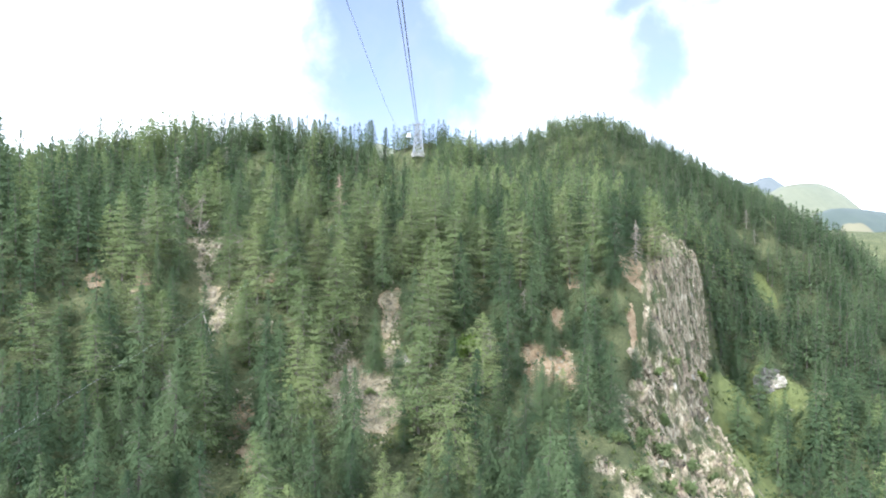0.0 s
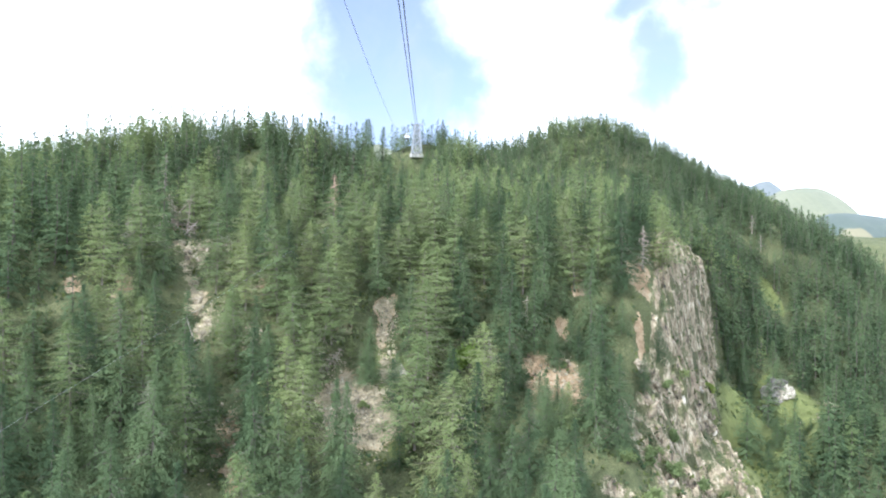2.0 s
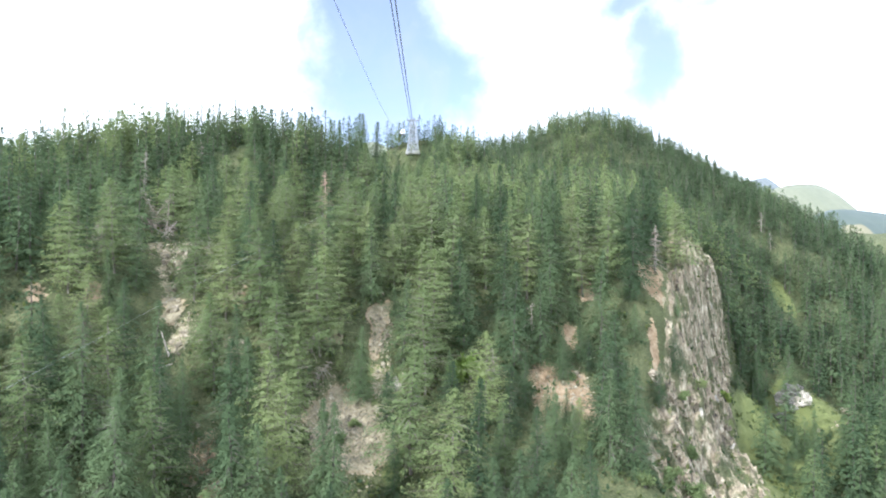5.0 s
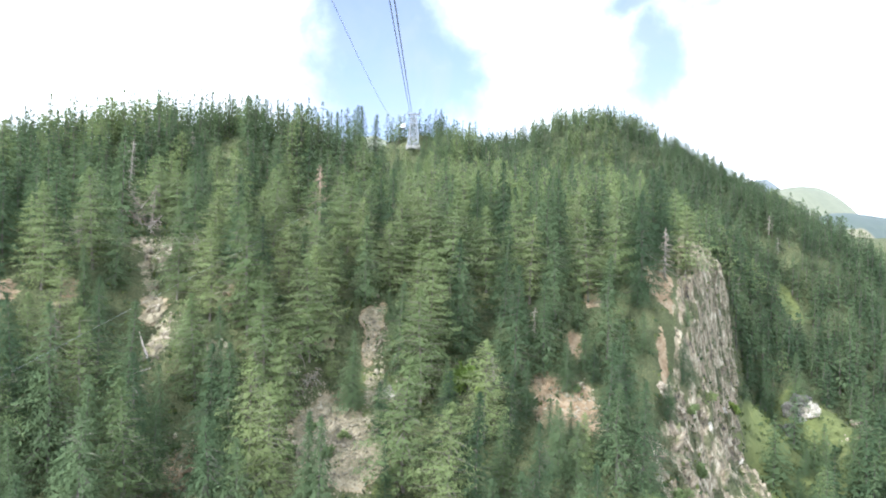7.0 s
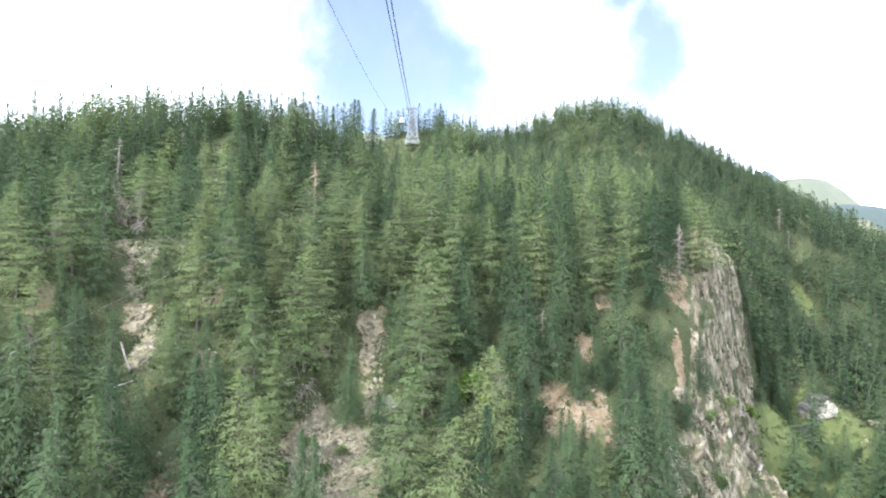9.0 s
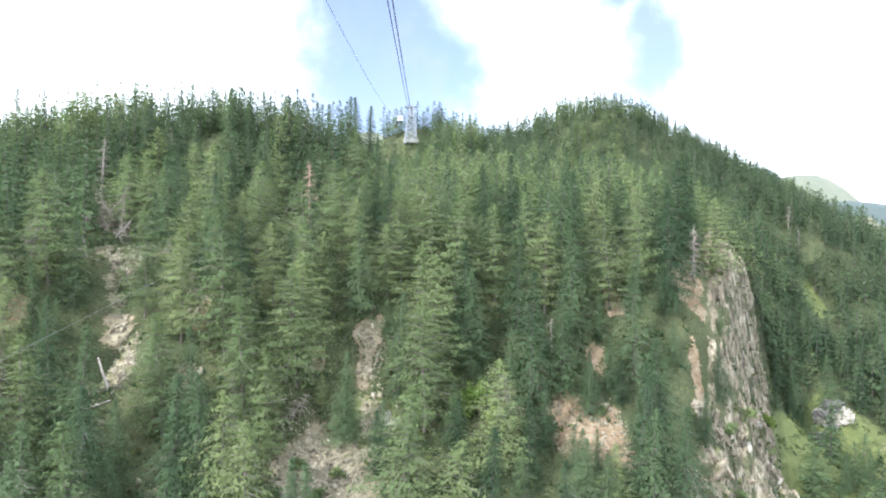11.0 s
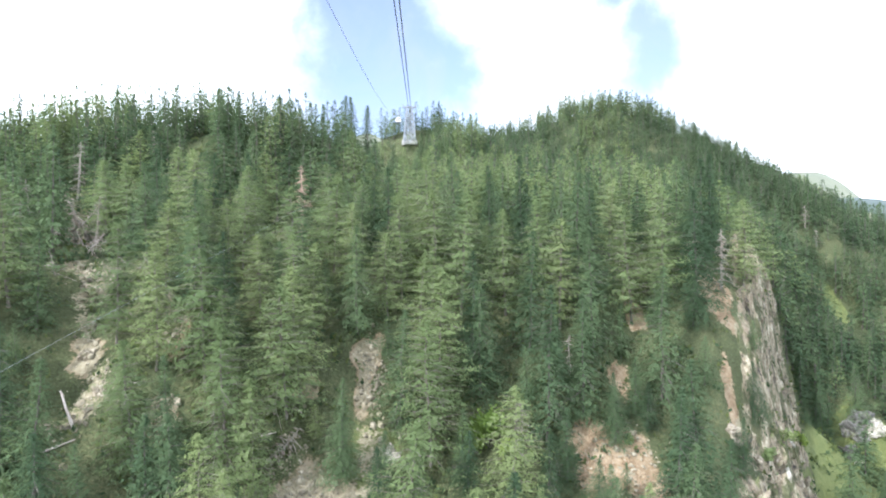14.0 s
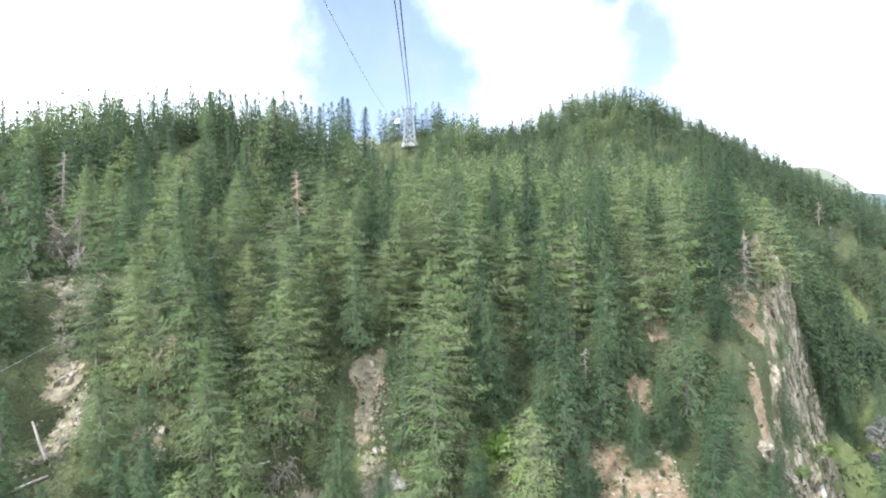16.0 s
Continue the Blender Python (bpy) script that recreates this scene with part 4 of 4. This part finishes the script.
# ---------------------------------------------------------------- dead wood
def dead_tree(x, y, tall, seed, wood, twigs, label, lean=(0.0, 0.0), bare_to=0.25):
    """A dead conifer: a bare stem with broken boughs, as an Empty with trunk, branches and dry twigs."""
    rng = np.random.default_rng(seed)
    root = new("dead_tree")
    root.matrix_basis = Matrix.LocRotScale((x, y, float(height(x, y)) - 0.2), Euler((lean[0], lean[1], rng.uniform(0, 6.28))), None)
    tagged(root, label, "dead tree", "dead trees on the slope")
    zs = np.linspace(-0.8, tall, 8)
    spine = np.column_stack([np.cumsum(rng.normal(0, 0.06, 8)), np.cumsum(rng.normal(0, 0.06, 8)), zs])
    part("trunk", mesh_from("trunk", *tube(spine, np.interp(zs, (-0.8, tall), (0.018 * tall + 0.12, 0.05)), 7), wood, True), root)
    boughs, cards = [], []
    for k in range(int(tall * 6)):
        f = rng.uniform(bare_to, 0.97)
        z = f * tall
        base = np.array([np.interp(z, zs, spine[:, 0]), np.interp(z, zs, spine[:, 1]), z])
        a = rng.uniform(0, 6.283)
        way = np.array([math.cos(a), math.sin(a), rng.uniform(-0.65, 0.15)])
        l = (3.0 * (1 - f) + 0.6) * rng.uniform(0.4, 1.15)
        boughs.append(tube([base, base + way * l * 0.55 + (0, 0, 0.05), base + way * l + (0, 0, -0.12 * l)], [0.065, 0.045, 0.015], 4))
        cards.append(sprays(rng, base, way / np.linalg.norm(way), l, 5, 0.5, -0.1, 0.4))
    tagged(part("branchwork", mesh_from("branchwork", *joined(boughs), wood), root), kind="stuff")
    if twigs:
        q = np.concatenate(cards)[:, :, :3]
        tagged(part("dry_foliage", mesh_from("dry_foliage", q.reshape(-1, 3), np.arange(len(q) * 3).reshape(-1, 3), twigs), root), kind="stuff")


dead_tree(-27.6, 175.2, 13.0, 1, RUSTWOOD, None, "reddish brown dead conifer standing among green trees", bare_to=0.4)
dead_tree(45.1, 153.7, 10, 2, DEADWOOD, DRY, "grey dead conifer with drooping bare boughs beside the cliff", bare_to=0.1)
dead_tree(-58.0, 156.5, 8.5, 3, DEADWOOD, None, "grey leaning dead conifer above a rocky gap", (0.05, 0.12), 0.12)
dead_tree(-73.7, 179.8, 12, 4, DEADWOOD, None, "tall grey dead conifer on the wooded slope", (0.0, 0.10), 0.15)
dead_tree(-54.2, 116.9, 9, 5, DEADWOOD, DRY, "grey dead conifer among the larches", (0.0, 0.05), 0.1)
dead_tree(-43.5, 104.8, 9, 6, DEADWOOD, None, "slim grey dead conifer among the spruces", bare_to=0.4)
dead_tree(-62.1, 136.7, 7, 7, DEADWOOD, None, "grey dead conifer with broken boughs", (0.0, -0.08), 0.2)
dead_tree(41.2, 156.2, 8, 8, DEADWOOD, DRY, "thin grey dead conifer near the cliff top", bare_to=0.3)
dead_tree(-21.9, 129.6, 5, 9, DEADWOOD, None, "small grey dead conifer above the scree", (0.1, 0.25), 0.1)
dead_tree(-20.8, 126.4, 4.0, 11, DEADWOOD, DRY, "low grey tangle of dead branches above the scree", (0.5, 0.5), 0.05)
dead_tree(-22.0, 125.2, 3.5, 12, DEADWOOD, DRY, "low grey tangle of dead branches above the scree", (0.7, -0.4), 0.05)
dead_tree(-45.0, 147.0, 4.5, 13, DEADWOOD, None, "grey dead conifer with bare drooping branches", (0.4, 0.6), 0.05)
dead_tree(-56.5, 142.0, 5.0, 14, DEADWOOD, None, "grey leaning dead conifer above a rocky gap", (0.2, -0.45), 0.1)
dead_tree(2.7, 122.1, 5.5, 10, DEADWOOD, None, "broken grey dead trunk on the slope", bare_to=0.75)


for k, (x, y, tall, lx, ly) in enumerate(((-60.0, 158.0, 9.0, 0.15, 0.45), (-63.5, 159.0, 7.5, 0.3, -0.7), (-61.8, 157.0, 7.0, 0.5, 0.3), (-64.5, 155.5, 6.0, 0.3, -0.9), (-59.0, 154.5, 6.0, 0.5, -0.2), (-57.0, 152.0, 5.5, 0.6, 0.8))):
    dead_tree(x, y, tall, 80 + k, PALEWOOD if k % 2 else DEADWOOD, DRY, "fallen grey dead conifer tangled among rocks", (lx, ly), 0.05)


# bare stems here and there in the forest: x, y, height
STEMS = ((-75.0, 166.4, 8), (-34.9, 203.2, 8), (-10.0, 160.8, 5), (38.1, 222.6, 6), (125.9, 271.8, 8), (126.9, 266.8, 7),
         (9.7, 133.8, 5), (17.6, 140.8, 6), (39.3, 171.2, 8), (-64.0, 194.4, 8), (-37.9, 205.0, 8), (-40.6, 183.2, 7),
         (-18.6, 186.2, 6), (70.7, 234.0, 8), (-27.0, 123.0, 7), (-62.3, 137.0, 6), (90.5, 219.4, 7), (6.8, 221.4, 6))
for k, (x, y, tall) in enumerate(STEMS):
    dead_tree(x, y, tall, 50 + k, DEADWOOD, None, "thin pale dead conifer stem among living trees", (0.03 * math.sin(k), 0.05 * math.cos(2 * k)), 0.2)


def log(a, b, radius, label):
    """A barkless fallen trunk between two places."""
    a, b = Vector(a), Vector(b)
    mid = (a + b) / 2
    pts = [np.array(a.lerp(b, f) - mid) + (0.03 * math.sin(9 * f), 0.03 * math.cos(7 * f), 0) for f in np.linspace(0, 1, 7)]
    ob = new("fallen_log", mesh_from("fallen_log", *tube(pts, np.linspace(radius, radius * 0.55, 7), 8), PALEWOOD, True))
    ob.location = mid
    tagged(ob, label, "log", "fallen logs")


def ground_at(x, y, up=0.0):
    return (x, y, float(height(x, y)) + up)


log(ground_at(-43.5, 122.6, -0.2), ground_at(-45.1, 122.9, 4.3), 0.2, "pale barkless log propped up steeply over the gap")
log(ground_at(-44.9, 119.1, 0.2), ground_at(-42.2, 120.5, 0.25), 0.16, "pale barkless log lying on the grass")
log(ground_at(-24.2, 126.2, 0.2), ground_at(-21.5, 127.7, 0.3), 0.16, "grey fallen log above the scree")
log(ground_at(-60.8, 141.9, 0.3), ground_at(-57.7, 143.1, 0.6), 0.16, "grey fallen log on the rocky gap")


# ---------------------------------------------------------------- rock
def rock_mesh(name, seed, mat, detail=2, stretch=(1, 1, 1), rough=0.35):
    """An angular lump about 2 m across."""
    rng = random.Random(seed)
    bm = bmesh.new()
    bmesh.ops.create_icosphere(bm, subdivisions=detail, radius=1)
    cuts = [(Vector((rng.gauss(0, 1), rng.gauss(0, 1), rng.gauss(0, 1))).normalized(), rng.uniform(0.55, 0.85)) for _ in range(9)]
    off = Vector((rng.uniform(0, 50), rng.uniform(0, 50), rng.uniform(0, 50)))
    for v in bm.verts:
        p = v.co.copy()
        for n, d in cuts:
            over = p.dot(n) - d
            if over > 0:
                p -= n * over
        p += p.normalized() * rough * (noise.noise(p * 1.7 + off) * 0.6 + noise.noise(p * 4.5 + off) * 0.4)
        v.co = (p.x * stretch[0], p.y * stretch[1], p.z * stretch[2])
    me = bpy.data.meshes.new(name)
    bm.to_mesh(me)
    bm.free()
    me.materials.append(mat)
    return me


def set_boulders():
    """Single boulders on the scree and the bare patches."""
    rng = np.random.default_rng(21)
    meshes = [rock_mesh("boulder", 40 + k, BOULDER, 2, (1, 0.85, 0.7)) for k in range(6)]
    spots = ((-16.9, 120.8, 6.9, 6.9, 46), (-10.0, 131.8, 3.1, 4.4, 26), (21.2, 130.8, 5.0, 5.0, 24), (-43.8, 125.4, 3.1, 6.2, 24), (-34.6, 108.5, 2.3, 5.4, 12), (-52.3, 146.9, 3.1, 4.6, 14), (-33.8, 125.4, 2.3, 2.3, 8), (42.3, 153.8, 2.3, 3.8, 10), (109.2, 192.3, 6.2, 3.8, 16), (-61.5, 157.5, 2.5, 2.5, 14), (-52.5, 143.5, 1.6, 3.0, 10), (-46.8, 133.0, 1.8, 3.0, 14), (-36.6, 134.6, 1.2, 2.0, 8), (-49.3, 138.4, 1.3, 2.3, 14), (-48.6, 134.6, 1.4, 1.6, 14), (-34.2, 124.6, 1.5, 1.8, 12), (-10.9, 138.0, 1.4, 5.0, 34), (-19.3, 133.6, 1.6, 2.3, 14), (-54.8, 146.1, 1.3, 2.6, 12))
    for cx, cy, rx, ry, many in spots:
        for _ in range(many):
            x, y = cx + rng.normal(0, 0.5) * rx, cy + rng.normal(0, 0.5) * ry
            s = 0.22 + 0.55 * rng.random() ** 3
            ob = new("boulder", meshes[int(rng.integers(6))])
            ob.matrix_basis = Matrix.LocRotScale((x, y, float(height(x, y)) + 0.15 * s), Euler(rng.uniform(0, 6, 3)), (s, s, s))
            tagged(ob, "pale grey angular boulder on bare soil", "boulder", "boulders on the bare patches")


def set_scree():
    """Small stones past counting, in one mesh."""
    rng = np.random.default_rng(22)
    base = np.array([(1, 0, 0), (-1, 0, 0), (0, 1, 0), (0, -1, 0), (0, 0, 1), (0, 0, -1)], float)
    tris = np.array([(0, 2, 4), (2, 1, 4), (1, 3, 4), (3, 0, 4), (2, 0, 5), (1, 2, 5), (3, 1, 5), (0, 3, 5)])
    out = []
    for cx, cy, rx, ry, many in ((-15.4, 120.0, 7.7, 6.9, 2600), (-10.5, 138.5, 2.2, 4.4, 300), (21.2, 130.0, 6.0, 5.6, 350), (-43.8, 126.2, 3.1, 6.2, 300), (-33.8, 108.5, 3.1, 6.2, 250), (-52.3, 146.9, 3.1, 4.6, 150)):
        x, y = cx + rng.normal(0, 0.55, many) * rx, cy + rng.normal(0, 0.55, many) * ry
        z = height(x, y)
        for px, py, pz in zip(x, y, z):
            s = 0.07 + 0.26 * rng.random() ** 2.5
            out.append((base * rng.uniform(0.6, 1.3, (6, 1)) * s + rng.normal(0, 0.2 * s, (6, 3)) + (px, py, pz + 0.3 * s), tris))
    ob = new("scree_stones", mesh_from("scree_stones", *joined(out), BOULDER))
    tagged(ob, "loose grey stones scattered over the scree", "stones", kind="stuff")


def set_cliff():
    """Crags standing out of the spur's bare face."""
    root = new("cliff")
    tagged(root, "steep cliff of cracked grey and brown rock with grassy ledges", "cliff", kind="structure")
    rng = np.random.default_rng(23)
    meshes = [rock_mesh("rock", 60 + k, CRAG, 3, (0.75, 0.8, 1.5), 0.5) for k in range(5)] + [rock_mesh("rock", 70 + k, PALE, 3, (0.7, 0.7, 1.3), 0.5) for k in range(2)]
    made = 0
    while made < 280:
        x, y = rng.uniform(22, 87), rng.uniform(90, 212)
        if cliff_mask(np.array(x), np.array(y)) < 0.7:
            continue
        s = 0.3 + 0.85 * rng.random() ** 2.4
        ob = part("rock", meshes[int(rng.integers(7)) if rng.random() < 0.3 else int(rng.integers(5))], root)
        ob.matrix_basis = Matrix.LocRotScale((x, y, float(height(x, y)) - 0.3 * s), Euler((rng.normal(-0.35, 0.2), rng.normal(0.25, 0.2), rng.uniform(0, 6.28))), (s, s, s * rng.uniform(0.9, 1.9)))
        made += 1
    # the broken face itself: ribs, cracks and ledges over the slope
    xs, ys = np.arange(21, 89, 0.5), np.arange(92, 216, 0.5)
    gx, gy = np.meshgrid(xs, ys, indexing="ij")
    mask = cliff_mask(gx, gy)
    a, b = 0.82 * gx - 0.57 * gy, 0.57 * gx + 0.82 * gy
    rib = 1 - 2 * np.abs(fbm(a * 1.6, b * 0.5, 3.4, 4, 131, 0.6))
    chip = fbm(a, b, 1.3, 3, 141, 0.6)
    gz = height(gx, gy) + np.where(mask > 0.02, mask * (2.6 * (rib - 0.55) + 1.0 * chip) + 0.25 * mask, -0.4) - 0.25 * (1 - mask)
    dx, dy = 0.7 * fbm(gx, gy, 2.1, 3, 151), 0.9 * fbm(gx, gy, 2.1, 3, 161)
    nx, ny = gx.shape
    i, j = np.meshgrid(np.arange(nx - 1), np.arange(ny - 1), indexing="ij")
    c = (i * ny + j).ravel()
    faces = np.stack([c, c + ny, c + ny + 1, c + 1], -1)
    faces = faces[(mask.ravel()[faces] > 0.03).any(1)]
    used, back = np.unique(faces, return_inverse=True)
    verts = np.stack([gx + dx * mask, gy + dy * mask, gz], -1).reshape(-1, 3)[used]
    me = mesh_from("face", verts, back.reshape(-1, 4), GROUND, False)
    tone = np.zeros((len(used), 4))
    tone[:, 0], tone[:, 3] = 0.95 * np.clip(mask.ravel()[used] * 1.3, 0, 1), 1
    me.attributes.new("cover", "FLOAT_COLOR", "POINT").data.foreach_set("color", tone.astype(np.float32).ravel())
    part("face", me, root, "cracked grey and brown rock face")


def set_outcrops():
    for x, y, s, mat, seed, label in ((100.8, 206.0, 3.4, DARKROCK, 1, "dark cracked rock outcrop in the meadow"), (103.4, 207.6, 3.2, DARKROCK, 2, "dark cracked rock outcrop in the meadow"),
                                      (105.6, 205.2, 2.3, PALE, 13, "pale rock slab in the steep meadow"), (104.0, 203.6, 2.1, PALE, 14, "pale rock slab in the steep meadow"),
                                      (98.6, 200.6, 1.5, PALE, 15, "low pale rock slab in the steep meadow"), (97.8, 203.2, 2.6, DARKROCK, 16, "dark cracked rock outcrop in the meadow"),
                                      (95.6, 198.6, 1.3, PALE, 3, "low pale rock outcrop in the grass"), (115.4, 198.5, 3.5, CRAG, 4, "cracked rock outcrop above the young trees"),
                                      (121.5, 201.5, 3.1, BOULDER, 5, "grey rock outcrop above the young trees"), (-51.7, 143.5, 1.5, CRAG, 6, "broken brown rock outcrop under dead trees"),
                                      (-50.8, 146.9, 1.2, CRAG, 7, "brown rock outcrop under dead trees"), (-47.2, 132.7, 1.2, CRAG, 8, "brown rock outcrop between the trees"),
                                      (-43.1, 127.7, 1.3, CRAG, 9, "broken rock outcrop in the gap"), (-7.6, 130.4, 1.4, PALE, 10, "pale rocky ledge above the scree"),
                                      (42.7, 137.7, 1.5, CRAG, 11, "brown rock face beside the trees"), (39.5, 137.3, 1.7, CRAG, 12, "dark broken rock beside the trees")):
        ob = new("rock_outcrop", rock_mesh("rock_outcrop", 90 + seed, mat, 4, (1.25, 0.75, 1.0), 0.8))
        ob.matrix_basis = Matrix.LocRotScale((x, y, float(height(x, y)) - (0.1 if "meadow" in label else 0.45) * s), Euler((-0.4, 0.2, seed * 1.3)), (s, s, s))
        tagged(ob, label, "rock", "rock outcrops on the slope")


set_boulders()
set_scree()
set_cliff()
set_outcrops()


# ---------------------------------------------------------------- low growth
def leaf_ball(seed, radius, count, size):
    """Leaves of a broadleaved bush about its many stems: uneven, open at the foot."""
    rng = np.random.default_rng(seed)
    lumps = rng.normal(0, 0.42, (9, 3)) * radius * (1, 1, 0.8) + (0, 0, radius * 0.95)
    c = lumps[rng.integers(0, 9, count)] + rng.normal(0, 0.22, (count, 3)) * radius
    c[:, 2] = np.abs(c[:, 2])
    a = rng.normal(0, 1, (count, 3))
    a /= np.linalg.norm(a, axis=1)[:, None]
    b = np.cross(a, rng.normal(0, 1, (count, 3)))
    b /= np.linalg.norm(b, axis=1)[:, None]
    s = size * rng.uniform(0.6, 1.4, count)[:, None]
    q = np.stack([c - a * s, c + b * s * 0.6, c + a * s, c - b * s * 0.6], 1)
    return q.reshape(-1, 3), np.arange(count * 4).reshape(-1, 4), lumps


def bush(x, y, radius, seed, leaf, label):
    root = new("bush")
    root.location = ground_at(x, y, -0.1)
    tagged(root, label, "bush", "bushes on the slope")
    v, f, lumps = leaf_ball(seed, radius, int(420 * radius), 0.16 + 0.05 * radius)
    part("leaves", mesh_from("leaves", v, f, leaf), root)
    part("stems", mesh_from("stems", *joined([tube([(0, 0, -0.3), l * 0.5, l], [0.09, 0.05, 0.02], 5) for l in lumps]), BARK), root)


for x, y, r, seed, label in ((5.6, 132.8, 2.7, 1, "bright green broadleaved bush among the spruces"), (-5.5, 168.8, 1.9, 2, "yellow green broadleaved bush in the forest"),
                             (-4.8, 159.2, 1.5, 3, "yellow green broadleaved bush in the forest"), (-18.5, 120.8, 0.8, 4, "small grey green bush on the scree"),
                             (-13.5, 121.0, 0.9, 5, "small grey green bush on the scree"), (-15.4, 117.3, 1.0, 6, "grey green bush on the scree"),
                             (-20.4, 115.8, 1.3, 7, "grey green bush below the scree"), (3.5, 132.3, 1.4, 8, "bright green broadleaved bush among the spruces"),
                             (7.3, 131.2, 1.3, 9, "bright green broadleaved bush among the spruces"), (-20.8, 132.3, 1.2, 10, "light green bush above the scree"),
                             (23.5, 131.5, 0.7, 11, "low grey green bush on bare soil"), (46.5, 141.5, 1.3, 12, "green bush clinging to the cliff"),
                             (50.8, 146.2, 1.4, 13, "green bush clinging to the cliff"), (67.7, 170.8, 1.4, 14, "green bush on a grassy ledge"),
                             (30.5, 113.5, 1.3, 21, "green bush at the foot of the cliff"), (36.0, 118.0, 1.6, 22, "green bush at the foot of the cliff"),
                             (41.0, 121.0, 1.9, 23, "green bush at the foot of the cliff"), (44.0, 117.5, 1.5, 24, "green bush at the foot of the cliff"),
                             (47.0, 125.0, 1.4, 25, "green bush clinging to the cliff"), (33.0, 108.0, 1.6, 26, "green bush at the foot of the cliff"),
                             (39.0, 112.0, 1.4, 27, "green bush at the foot of the cliff"), (52.0, 131.0, 1.2, 28, "green bush clinging to the cliff"),
                             (58.0, 139.5, 1.2, 29, "green bush clinging to the cliff"), (45.0, 133.5, 1.3, 30, "green bush clinging to the cliff")):
    bush(x, y, r, seed, LARCH if "grey" in label or "cliff" in label else BUSH, label)


def set_undergrowth():
    """Shrubs, heather and rank grass between the trees, past counting."""
    rng = np.random.default_rng(31)
    n = 9000
    x, y = rng.uniform(-82, 128, n), rng.uniform(78, 212, n)
    free, kinds = bare(x, y)
    rock = cliff_mask(x, y)
    keep = rng.random(n) < np.where(rock > 0.3, 0.62, np.where(kinds[1] > 0.4, 0.16, np.where(kinds[2] > 0.5, 0.35, 0.8)))
    x, y = x[keep], y[keep]
    z = height(x, y)
    m = len(x)
    size = rng.uniform(0.35, 1.0, m)
    cards = []
    for _ in range(9):
        c = np.column_stack([x, y, z]) + rng.normal(0, 0.5, (m, 3)) * size[:, None] + np.column_stack([np.zeros((m, 2)), size * 0.4])
        a = rng.normal(0, 1, (m, 3)) + (0, -0.2, 0.8)
        a /= np.linalg.norm(a, axis=1)[:, None]
        b = np.cross(a, rng.normal(0, 1, (m, 3)))
        b /= np.linalg.norm(b, axis=1)[:, None]
        s = size[:, None] * rng.uniform(0.35, 0.7, (m, 1))
        cards.append(np.stack([c - a * s * 0.6, c + b * s * 0.5, c + a * s, c - b * s * 0.5], 1))
    q = np.concatenate(cards)
    pick = rng.random(len(q)) < 0.55
    for part_q, mat, label in ((q[pick], BUSH_LOW, "low green shrubs and rank grass between the trees"), (q[~pick], FOREST_SPRUCE, "dark dwarf shrubs between the trees")):
        ob = new("undergrowth", mesh_from("undergrowth", part_q.reshape(-1, 3), np.arange(len(part_q) * 4).reshape(-1, 4), mat))
        tagged(ob, label, "undergrowth", kind="stuff")


set_undergrowth()
